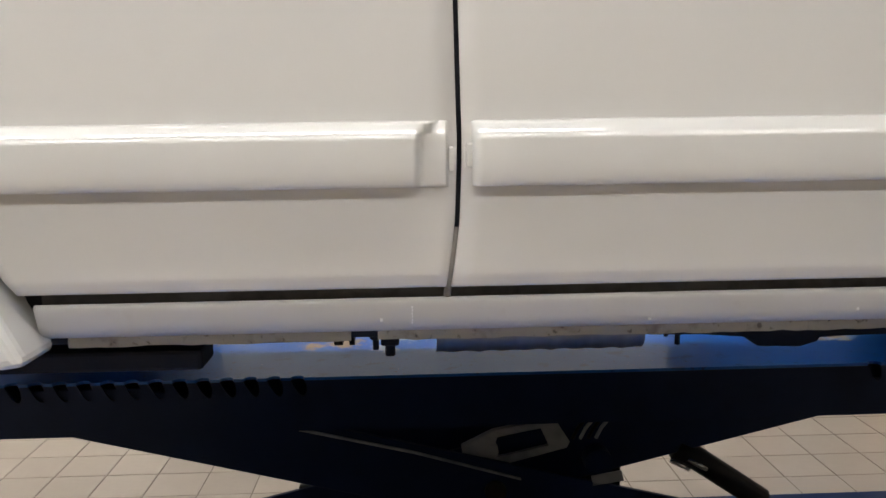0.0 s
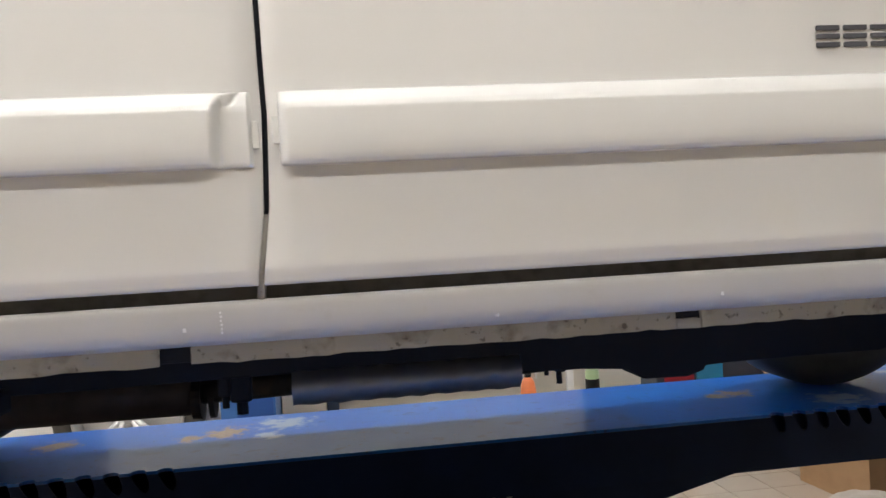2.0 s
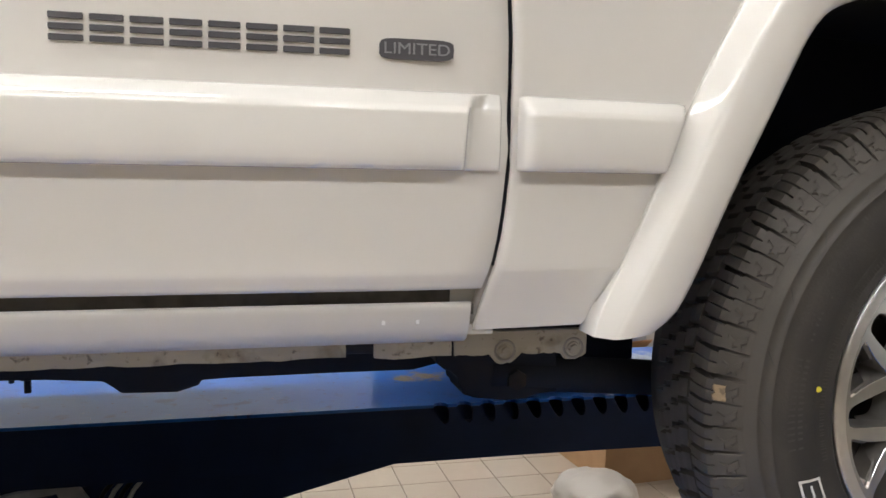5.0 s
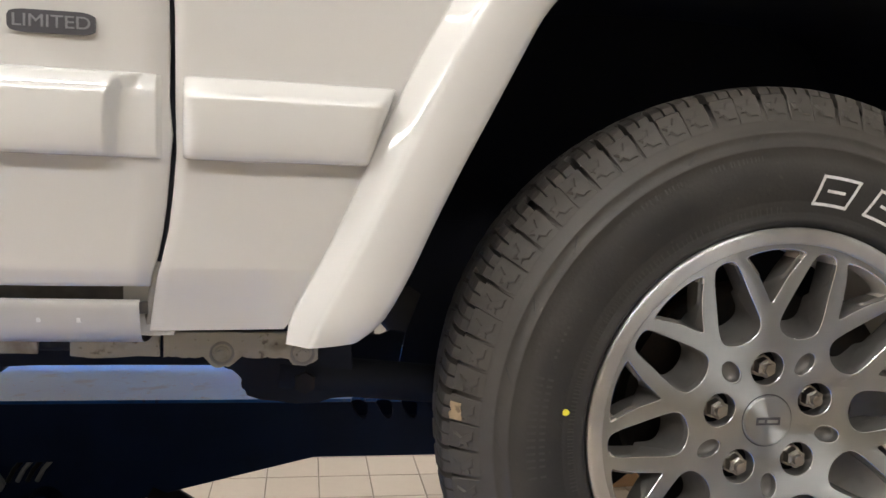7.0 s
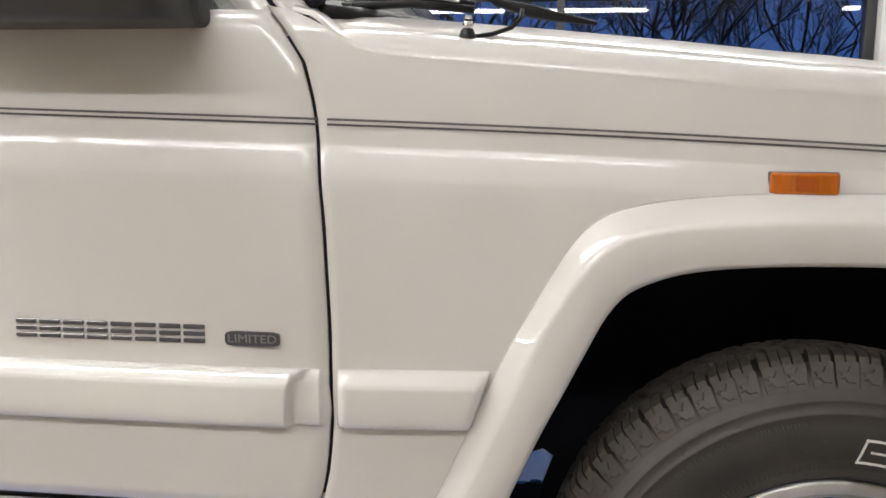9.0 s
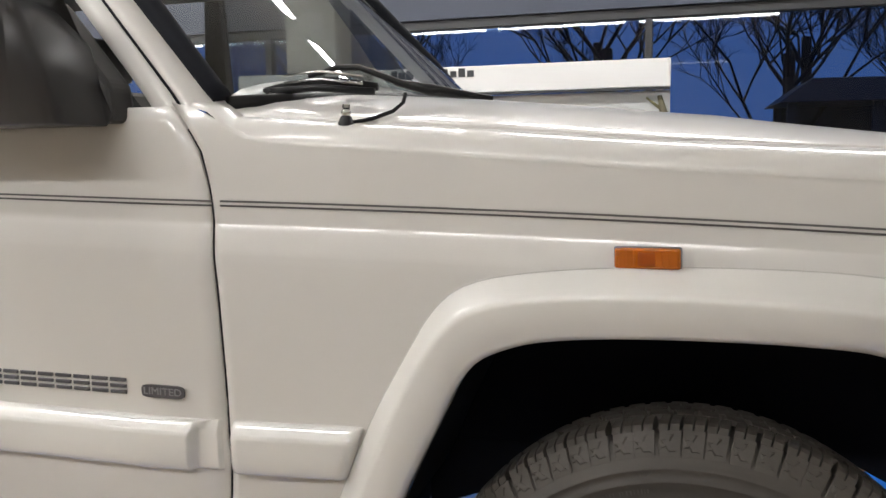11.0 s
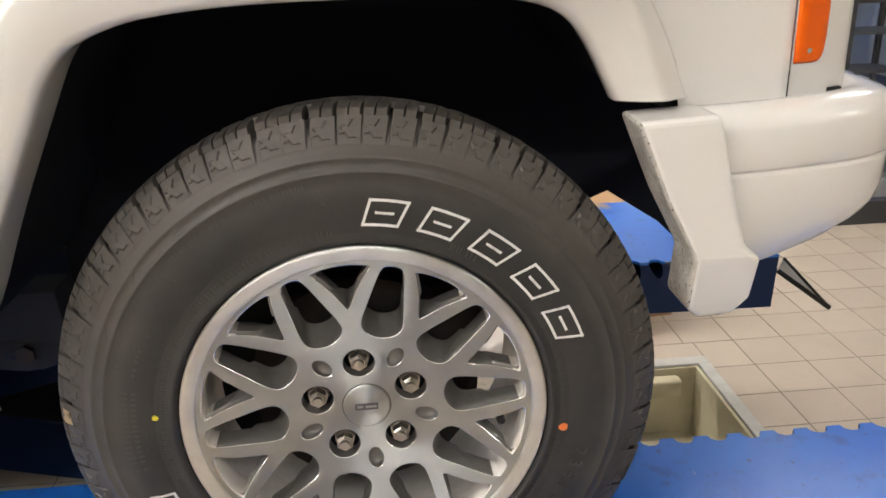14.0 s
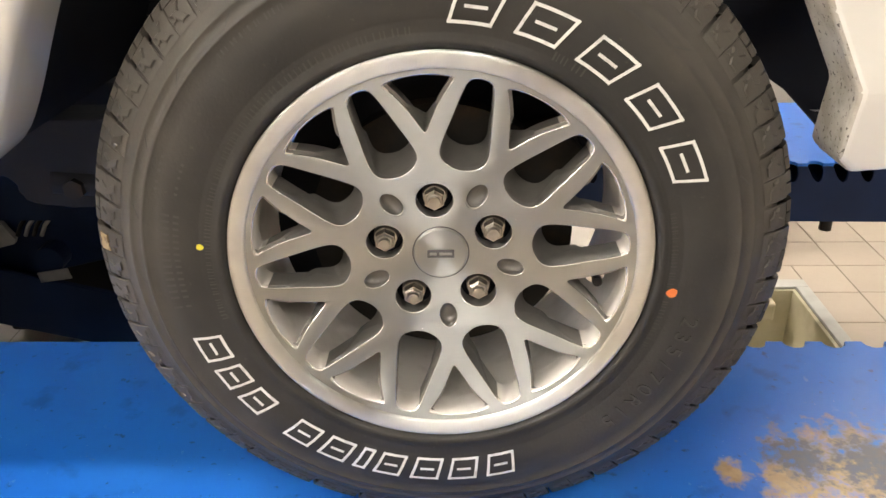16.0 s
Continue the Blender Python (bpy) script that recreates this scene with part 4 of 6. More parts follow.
part("arm_bolt", cyl((1.232, 1.152, 0.999), (1.232, 1.137, 0.999), 0.014, 6), IRON, CAR)
# Arch parts are near-black, with the shade under the fender in the colour.
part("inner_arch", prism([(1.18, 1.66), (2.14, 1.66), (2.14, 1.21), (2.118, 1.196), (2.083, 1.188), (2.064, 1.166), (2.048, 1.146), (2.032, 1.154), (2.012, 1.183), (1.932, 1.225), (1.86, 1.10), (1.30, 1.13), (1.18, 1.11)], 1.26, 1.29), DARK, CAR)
rows = []
for lo in LOW:
    r = ((lo[0] - HUB[0]) * 1.02 + HUB[0], 1.028 + (lo[1] - 1.028) * 1.02)
    rows.append([(r[0], max(0.905, skin(min(r[0], 2.1), 1.5) + 0.012), r[1] + 0.006), (r[0], 1.32, r[1] + 0.006)])
v, f = grid(rows)
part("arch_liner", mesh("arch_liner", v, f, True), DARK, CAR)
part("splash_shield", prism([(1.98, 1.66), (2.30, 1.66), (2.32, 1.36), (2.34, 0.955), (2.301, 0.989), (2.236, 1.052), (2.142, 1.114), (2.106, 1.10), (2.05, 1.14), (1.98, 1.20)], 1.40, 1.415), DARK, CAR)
# Dark sheets added behind the flare to hide the ramp; no known part.
part("dark_filler", prism([(1.272, 1.02), (1.298, 1.02), (1.302, 1.031), (1.319, 1.085), (1.374, 1.106), (1.392, 1.094), (1.372, 1.036), (1.365, 0.99), (1.46, 0.99), (1.46, 1.20), (1.272, 1.20)], 1.255, 1.262), DARK, CAR)
part("dark_filler", prism([(1.272, 0.972), (1.362, 0.972), (1.372, 1.037), (1.352, 1.0405), (1.336, 1.033), (1.320, 1.0345), (1.302, 1.0315), (1.272, 1.024)], 1.2625, 1.268), DARK, CAR)
part("axle", cyl((HUB[0], 1.05, 1.028), (HUB[0], 2.4, 1.028), 0.04), UNDER, CAR)

# ---- front wheel ----
wheel = thing("wheel", "", "")
for key in ("label", "category"):
    if key in wheel:
        del wheel[key]
wheel.parent = CAR
wheel.location = (HUB[0], 0.9026, HUB[2])
OFF = 0.9026
rev = lambda prof, n: grid([[(r * math.cos(a), y - OFF, r * math.sin(a)) for a in np.linspace(0, 2 * math.pi, n, endpoint=False)] for r, y in prof], True)
tprof = [(0.190, 0.915), (0.200, 0.900), (0.2045, 0.882), (0.208, 0.873), (0.2125, 0.8665), (0.2165, 0.8632), (0.2185, 0.8637), (0.2205, 0.8610), (0.2225, 0.8606), (0.2245, 0.8582), (0.234, 0.8535), (0.2355, 0.8532), (0.246, 0.8508), (0.260, 0.8500), (0.274, 0.8512), (0.286, 0.8545), (0.2875, 0.8535), (0.2895, 0.8535), (0.291, 0.8560), (0.300, 0.8600), (0.3015, 0.8592), (0.3035, 0.8600), (0.305, 0.8622), (0.313, 0.8675), (0.322, 0.8750), (0.331, 0.8830), (0.334, 0.8915), (0.3365, 0.902), (0.3370, 0.92), (0.3350, 0.97), (0.331, 1.02), (0.322, 1.045), (0.32, 1.075), (0.26, 1.09), (0.2, 1.03)]
tprof = [(r, y + 0.013 * min(1, max(0, (r - 0.2165) / 0.014)) * min(1, max(0, (0.345 - r) / 0.012)) if y < 0.95 else y) for r, y in tprof]
tyre = part("tyre", mesh("tyre", *rev(tprof, 144), True), RUBBER, wheel)

# tread: shoulder blocks with sipes, then three rows of blocks
tv, tf = [], []


def block(a0, a1, prof, skew=0.0, taper=0.08):
    """One rubber block over the arc a0..a1 with a profile of (r, y, base r)."""
    n0 = len(tv)
    m = len(prof)
    for k, w in enumerate((0.0, taper, 0.5, 1 - taper, 1.0)):
        for r, y, br in prof:
            a = a0 + (a1 - a0) * w + skew * (y - prof[0][1])
            rr = br if k in (0, 4) else r
            tv.append((rr * math.cos(a), y - OFF, rr * math.sin(a)))
    for k in range(4):
        for j in range(m - 1):
            q = n0 + k * m + j
            tf.append((q, q + 1, q + m + 1, q + m))


NB = 74
sh = [(0.3145, 0.8805, 0.3141), (0.320, 0.8832, 0.3180), (0.333, 0.8915, 0.3314), (0.3415, 0.8985, 0.3388)]
st = [(0.3415, 0.8985, 0.3388), (0.3475, 0.9045, 0.3405), (0.3495, 0.9120, 0.3375), (0.3502, 0.9210, 0.3365), (0.3500, 0.9320, 0.3365), (0.3375, 0.934, 0.3365)]
rng = random.Random(7)
for i in range(NB):
    a = 2 * math.pi * (i + rng.uniform(-0.07, 0.07)) / NB
    p = 2 * math.pi / NB
    long_ = i % 2 == 0
    block(a, a + p * 0.925, sh if long_ else [(q[0] - 0.0004, q[1] + 0.0005, q[2]) for q in sh], skew=-0.4, taper=0.035)
    block(a + p * 0.16, a + p * 0.50, [(0.3205, 0.8825, 0.3195), (0.3216, 0.8822, 0.3200), (0.3318, 0.8892, 0.3290), (0.3326, 0.8912, 0.3305)], skew=3.2, taper=0.12)
    block(a + p * 0.62, a + p * 0.78, [(0.3245, 0.8850, 0.3230), (0.3255, 0.8846, 0.3235), (0.3370, 0.8935, 0.3340), (0.3378, 0.8952, 0.3350)], skew=-3.2, taper=0.12)
    block(a, a + p * 0.42, st, skew=-0.4, taper=0.05)
    block(a + p * 0.45, a + p * 0.87, st, skew=-0.4, taper=0.05)
for c, off, dr in ((0.948, 0.3, 0.0030), (0.972, 0.6, 0.0060), (0.996, 0.1, 0.0105), (1.024, 0.5, 0.0165)):
    for i in range(NB):
        p = 2 * math.pi / NB
        a = p * (i + off)
        block(a, a + p * 0.84, [(q - dr, c + e, p_ - dr) for q, e, p_ in ((0.345, -0.011, 0.344), (0.3515, -0.0095, 0.345), (0.3520, 0, 0.345), (0.3515, 0.0095, 0.345), (0.345, 0.011, 0.344))], skew=0.5)
tagged(part("tread", mesh("tread", tv, tf), RUBBER, tyre), kind="stuff")

MUD = mat("dried_ochre_mud", (0.40, 0.30, 0.18), 0.85, spots=[(120, (0.16, 0.12, 0.08), 0.5, 0.65, 0.8)], bump=[(400, 0.3)])
rng = random.Random(5)
rows = []
for deg in np.linspace(176.1, 179.1, 7):
    cut, low = rng.uniform(-0.003, 0.002), rng.uniform(-0.001, 0.002)
    rows.append([(r * math.cos(radians(deg)), y - OFF, r * math.sin(radians(deg))) for r, y in ((0.3305 + low, 0.893), (0.3315 + low, 0.8885), (0.3360, 0.8915), (0.3420 + cut * 0.5, 0.8965 + cut * 0.5), (0.3415 + cut * 0.5, 0.8995 + cut * 0.5))])
part("mud_patch", mesh("mud_patch", *grid(rows)), MUD, tyre, "dried ochre mud on the tyre shoulder")

# raised white outline blocks and marks on the sidewall
SW = lambda r: float(np.interp(r, [p[0] for p in tprof[6:27]], [p[1] for p in tprof[6:27]])) - OFF


def on_wall(u, v, ang, lift=0.001):
    """Sidewall point: u along the arc, v outward from the hub, centred at ang degrees."""
    r = v
    a = radians(ang) - u / 0.253
    return (r * math.cos(a), SW(r) - lift, r * math.sin(a))


def strip(path, w, ang, lift=0.0012):
    """A flat raised line along a path of (u, v)."""
    out = []
    p = [np.array(q, float) for q in path]
    vs, fs = [], []
    for a, b in zip(p[:-1], p[1:]):
        d = b - a
        L = np.linalg.norm(d)
        if L < 1e-6:
            continue
        d = d / L
        nrm = np.array((-d[1], d[0])) * w / 2
        k = max(2, int(L / 0.008))
        i0 = len(vs)
        for t in np.linspace(-w / 2, L + w / 2, k):
            c = a + d * t
            for q in (c + nrm, c - nrm):
                vs.append(on_wall(q[0], q[1], ang, lift))
        for j in range(k - 1):
            fs.append((i0 + 2 * j, i0 + 2 * j + 1, i0 + 2 * j + 3, i0 + 2 * j + 2))
    return vs, fs


def outline_block(ang, w, v0=0.237, v1=0.270, slant=0.004, bar=True):
    h = w / 2
    vs, fs = strip([(-h - slant, v0), (h - slant, v0), (h + slant, v1), (-h + slant, v1), (-h - slant, v0)], 0.0030, ang)
    if bar:
        n = len(vs)
        mid = (v0 + v1) / 2
        a, b = strip([(-h * 0.45, mid), (h * 0.45, mid)], 0.0030, ang)
        vs += a
        fs += [tuple(i + n for i in q) for q in b]
    part("sidewall_mark", mesh("sidewall_mark", vs, fs), WHITELET, tyre)


for ang in (82.3, 68.0, 53.6, 39.3, 25.2):
    outline_block(ang, 0.039, 0.2330, 0.2610)
for ang, w in ((233.5, 0.030), (242.8, 0.030), (250, 0.012), (256.8, 0.028), (266, 0.030), (275.2, 0.030), (284.6, 0.030), (219.4, 0.028), (210.8, 0.026), (202, 0.030)):
    outline_block(ang, w * 0.92, 0.2395, 0.2645, 0.003, w > 0.02)
for ang, r, s_, m_ in ((175, 0.2335, 0.0036, mat("yellow_paint_dot", (0.75, 0.68, 0.06), 0.5)), (-7.8, 0.2297, 0.0056, mat("orange_paint_dot", (0.85, 0.22, 0.06), 0.5))):
    vs = [on_wall(s_ * math.cos(t), r + s_ * math.sin(t) * (1 + 0.1 * math.sin(3 * t)), ang, 0.0012) for t in np.linspace(0, 2 * math.pi, 18, endpoint=False)]
    part("paint_dot", mesh("paint_dot", vs, [tuple(range(18))]), m_, tyre)
# embossed size mark and faint band lettering bars
EMB = mat("embossed_rubber", (0.040, 0.037, 0.034), 0.5)
for k, ch in enumerate("235/70R15"):
    ang = -14.5 - k * 4.0
    me = text_mesh(ch, 0.024, 0.0006)
    me.transform(Matrix.Rotation(radians(ang), 4, "Y").inverted() @ Matrix.Translation((0.2555, SW(0.2555) - 0.0008, 0)) @ Matrix.Rotation(radians(-90), 4, "Y").inverted() @ pose(0, 0, 0, 90, 0, 0))
    part("size_mark", me, EMB, tyre)
vs, fs = [], []
rng = random.Random(3)
for ang0, ang1, r0, hgt in ((96, 150, 0.2262, 0.0055), (150, 196, 0.2262, 0.0045), (-24, 14, 0.2262, 0.0045), (118, 134, 0.279, 0.004), (100, 112, 0.279, 0.004), (56, 64, 0.2262, 0.006), (168, 182, 0.262, 0.016), (183, 190, 0.262, 0.016), (156, 163, 0.268, 0.02)):
    a = ang0
    while a < ang1:
        w = rng.uniform(0.5, 0.95) * hgt * 0.7 if hgt < 0.01 else 0.004
        n = len(vs)
        x, y = strip([(0, r0 - hgt / 2), (0, r0 + hgt / 2)], w * 0.6, a, 0.0005)
        vs += x
        fs += [tuple(i + n for i in q) for q in y]
        a += rng.choice((1, 1, 1, 1.6)) * (w * 1.5 + 0.0006) / 0.253 * 57.3
tagged(part("embossing", mesh("embossing", vs, fs), EMB, tyre), kind="stuff")
# wear-bar ticks along the outer ring
vs, fs = [], []
for k in range(26):
    n = len(vs)
    x, y = strip([(0, 0.2925), (0.010, 0.2995)], 0.0018, 360 * k / 26 + 4, 0.0006)
    vs += x
    fs += [tuple(i + n for i in q) for q in y]
tagged(part("ring_marking", mesh("ring_marking", vs, fs), EMB, tyre), kind="stuff")

# rim: barrel, machined face with openings, flange
rimp = [(0.187, 1.05), (0.186, 0.99), (0.1855, 0.94), (0.187, 0.91), (0.1900, 0.885)]
part("rim_barrel", mesh("rim_barrel", *rev(rimp, 96), True), BARREL, wheel)
flp = [(0.1900, 0.8860), (0.1906, 0.8735), (0.1916, 0.8700), (0.1930, 0.8688), (0.2030, 0.8672), (0.2055, 0.8668), (0.2074, 0.8674), (0.2082, 0.8690), (0.2070, 0.876), (0.203, 0.885)]
part("rim_flange", mesh("rim_flange", *rev(flp, 120), True), ALU2, wheel)


def closed_smooth(pts, times=3):
    p = np.array(pts, float)
    for _ in range(times):
        q = []
        for a, b in zip(p, np.roll(p, -1, axis=0)):
            q += [a * 0.75 + b * 0.25, a * 0.25 + b * 0.75]
        p = np.array(q)
    return p


pol = lambda r, deg: (r * math.cos(radians(deg)), r * math.sin(radians(deg)))
loops = [[pol(0.1935, 360 * k / 120) for k in range(120)]]
for k in range(10):
    a = 95.7 + 36 * k
    tri = [pol(0.1835, a + 11.2), pol(0.1862, a + 5.6), pol(0.1868, a), pol(0.1862, a - 5.6), pol(0.1835, a - 11.2), pol(0.174, a - 9.3), pol(0.157, a - 6.0), pol(0.140, a - 3.1), pol(0.1250, a), pol(0.140, a + 3.1), pol(0.157, a + 6.0), pol(0.174, a + 9.3)]
    loops.append(closed_smooth(tri, 2))
    a += 18
    tear = [pol(0.1860, a), pol(0.1832, a + 3.9), pol(0.168, a + 5.5), pol(0.145, a + 7.8), pol(0.122, a + 11.2), pol(0.107, a + 13.2), pol(0.096, a + 10.4), pol(0.0890, a), pol(0.096, a - 10.4), pol(0.107, a - 13.2), pol(0.122, a - 11.2), pol(0.145, a - 7.8), pol(0.168, a - 5.5), pol(0.1832, a - 3.9)]
    loops.append(closed_smooth(tear, 2))
LUGS = [95.7 + 72 * k for k in range(5)]
for a in LUGS:
    c = pol(0.05715, a)
    loops.append([(c[0] + 0.0195 * math.cos(t), c[1] + 0.0195 * math.sin(t)) for t in np.linspace(0, 2 * math.pi, 32, endpoint=False)])
    c = pol(0.0715, a + 36)
    rad, tan = np.array(pol(1, a + 36)), np.array(pol(1, a + 126))
    loops.append([tuple(np.array(c) + rad * 0.0145 * math.cos(t) + tan * 0.0100 * math.sin(t)) for t in np.linspace(0, 2 * math.pi, 24, endpoint=False)])


def flat_curve(loops, depth, bevel):
    c = bpy.data.curves.new("face", "CURVE")
    c.dimensions, c.fill_mode, c.extrude, c.bevel_depth, c.bevel_resolution = "2D", "BOTH", depth, bevel, 2
    for lp in loops:
        sp = c.splines.new("POLY")
        sp.points.add(len(lp) - 1)
        for q, (x, y) in zip(sp.points, lp):
            q.co = (x, y, 0, 1)
        sp.use_cyclic_u = True
    ob = bpy.data.objects.new("face", c)
    me = bpy.data.meshes.new_from_object(ob)
    bpy.data.objects.remove(ob)
    return me


OPENINGS = [np.array(lp) for lp in loops[1:] if len(lp) > 40]
me = flat_curve(loops, 0.016, 0.0013)
me.transform(pose(0, 0.0098, 0, 90, 0, 0))
bm = bmesh.new()
bm.from_mesh(me)
bmesh.ops.remove_doubles(bm, verts=bm.verts, dist=1e-5)
bmesh.ops.triangulate(bm, faces=bm.faces)
for _ in range(4):
    long_edges = [e for e in bm.edges if e.calc_length() > 0.016 and all(abs(f.normal.y) > 0.9 for f in e.link_faces)]
    bmesh.ops.subdivide_edges(bm, edges=long_edges, cuts=1)
    bmesh.ops.triangulate(bm, faces=[f for f in bm.faces if len(f.verts) > 3])
DISH = lambda r: -0.0235 * (r / 0.1935) ** 1.6
for vert in bm.verts:
    vert.co.y += DISH(math.hypot(vert.co.x, vert.co.z))
bm.normal_update()
for e in bm.edges:
    if len(e.link_faces) == 2 and e.calc_face_angle(0) > radians(26):
        e.smooth = False
for f_ in bm.faces:
    f_.smooth = True
    r = math.hypot(*f_.calc_center_median().xz)
    f_.material_index = 1 if (abs(f_.normal.y) < 0.35 or f_.calc_center_median().y - DISH(r) > 0.005) else (0 if abs(f_.normal.y) > 0.93 else 2)
    if f_.material_index == 1 and 0.176 < r < 0.1885 and abs(f_.normal.y) < 0.35:
        f_.material_index = 3
bm.to_mesh(me)
bm.free()
me.materials.append(ALU)
me.materials.append(ALUGREY)
me.materials.append(EDGE)
me.materials.append(BARREL)
face = new("spoke_face", me)
face.parent = wheel
tagged(face, "machined aluminium lattice spokes with grey openings")
for lp in OPENINGS:  # sloping flanks inside each opening
    c = lp.mean(axis=0)
    c = c / np.linalg.norm(c) * (np.linalg.norm(lp, axis=1).max() - 0.004)
    rows = []
    for w, dep in ((1.0, 0.004), (0.98, 0.012), (0.945, 0.022), (0.90, 0.032), (0.85, 0.042)):
        q = c + (lp - c) * w
        # the outer side stays open towards the barrel
        rows.append([(x, -0.0075 + DISH(math.hypot(x, z)) + 0.004 + (dep - 0.004) * min(1, max(0.02, (0.156 - math.hypot(*o)) / 0.026)), z) for (x, z), o in zip(q, lp)])
    part("opening_flank", mesh("opening_flank", *grid(rows, True), True), ALUGREY, wheel)
for a in LUGS:
    c = pol(0.05715, a)
    # Pocket walls are near-black, with the shade of the recess in the colour.
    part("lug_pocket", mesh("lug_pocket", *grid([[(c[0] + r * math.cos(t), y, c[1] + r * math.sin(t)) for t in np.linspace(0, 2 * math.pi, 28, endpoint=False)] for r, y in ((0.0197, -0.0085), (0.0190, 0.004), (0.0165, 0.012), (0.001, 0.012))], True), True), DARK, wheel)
    nut = join(cyl((c[0], 0.012, c[1]), (c[0], 0.0, c[1]), 0.0125, 24, 0.0115), cyl((c[0], 0.002, c[1]), (c[0], -0.010, c[1]), 0.0108, 6), cyl((c[0], -0.010, c[1]), (c[0], -0.0125, c[1]), 0.0100, 6, 0.0082), cyl((c[0], -0.012, c[1]), (c[0], -0.0165, c[1]), 0.0065, 18, 0.0055))
    part("lug_nut", nut, STEEL, wheel)
    c = pol(0.0715, a + 36)
    rad, tan = np.array(pol(1, a + 36)), np.array(pol(1, a + 126))
    rows = []
    for s_, y in ((1.0, -0.0118), (0.95, -0.0070), (0.75, -0.0025), (0.35, -0.0008), (0.02, -0.0005)):
        rows.append([(c[0] + rad[0] * 0.0147 * s_ * math.cos(t) + tan[0] * 0.0102 * s_ * math.sin(t), y, c[1] + rad[1] * 0.0147 * s_ * math.cos(t) + tan[1] * 0.0102 * s_ * math.sin(t)) for t in np.linspace(0, 2 * math.pi, 24, endpoint=False)])
    part("oval_dimple", mesh("oval_dimple", *grid(rows, True), True), ALUGREY, wheel)
cap = part("centre_cap", mesh("centre_cap", *grid([[(r * math.cos(t), y, r * math.sin(t)) for t in np.linspace(0, 2 * math.pi, 48, endpoint=False)] for r, y in ((0.0275, -0.0065), (0.0272, -0.0108), (0.0258, -0.0118), (0.0245, -0.0115), (0.012, -0.0117), (0.0005, -0.0118))], True), True), ALU, wheel)
part("cap_groove", mesh("cap_groove", *grid([[(r * math.cos(t), -0.0088, r * math.sin(t)) for t in np.linspace(0, 2 * math.pi, 48, endpoint=False)] for r in (0.0270, 0.0288)], True)), DARKGREY, cap)
part("cap_mark", join(*[prism(q, -0.0124, -0.0116) for q in ([(-0.0135, 0.0015), (0.0135, 0.0015), (0.0135, 0.0042), (-0.0135, 0.0042)], [(-0.0135, -0.0042), (0.0135, -0.0042), (0.0135, -0.0020), (-0.0135, -0.0020)], [(-0.0135, -0.002), (-0.0112, -0.002), (-0.0112, 0.0015), (-0.0135, 0.0015)], [(-0.004, -0.002), (-0.0015, -0.002), (-0.0015, 0.0015), (-0.004, 0.0015)], [(0.0112, -0.002), (0.0135, -0.002), (0.0135, 0.0015), (0.0112, 0.0015)])]), DARKGREY, cap)
c = pol(0.160, -10.5)
part("valve", join(cyl((c[0], 0.01, c[1]), (c[0], -0.014, c[1]), 0.0045, 14), cyl((c[0], -0.012, c[1]), (c[0], -0.018, c[1]), 0.0052, 14)), BLACKP, wheel)
part("valve_boss", cyl((c[0], 0.03, c[1]), (c[0], 0.0, c[1]), 0.010, 16), CHROME, wheel)
# brake behind the spokes
part("brake_disc", join(cyl((0, 0.045, 0), (0, 0.068, 0), 0.138, 60), cyl((0, 0.02, 0), (0, 0.06, 0), 0.075, 40)), IRON, wheel)
# Dark sector added behind the spokes so that these openings stay black.
sec = [(0.0, 0.0)] + [pol(0.1800, a_) for a_ in range(26, 222, 6)]
part("spoke_shade", prism(sec, 0.075, 0.080), DARK, wheel)
part("brake_caliper", prism([(0.06, 0.05), (0.13, 0.035), (0.155, 0.075), (0.12, 0.12), (0.075, 0.105)], 0.03, 0.11, 0.008), IRON, wheel)

# the other wheels, dark behind the sills
for x, y in ((HUB[0], 2.33), (-0.862, 2.33), (-0.862, 0.86)):
    w = part("wheel", mesh("wheel", *grid([[(r * math.cos(a), d, r * math.sin(a)) for a in np.linspace(0, 2 * math.pi, 72, endpoint=False)] for r, d in ((0.05, 0.03), (0.2, 0.03), (0.21, 0.01), (0.26, -0.002), (0.3, 0.0), (0.335, 0.02), (0.346, 0.05), (0.346, 0.17), (0.335, 0.2), (0.3, 0.22), (0.2, 0.2), (0.05, 0.18))], True), True), RUBBER, CAR)
    w.location = (x, y, HUB[2])

# ---- lift ----
X0, X1, RT, PITCH = -1.75, 2.847, 0.682, 0.0625
lift = thing("scissor_lift", "blue painted scissor lift with two notched ramps", "car lift")
NOTCH = [-0.203 - PITCH * k for k in range(24)][::-1] + [1.371 + PITCH * k for k in range(23)]
NOTCH = [x for x in NOTCH if X0 + 0.04 < x < X1 - 0.10]


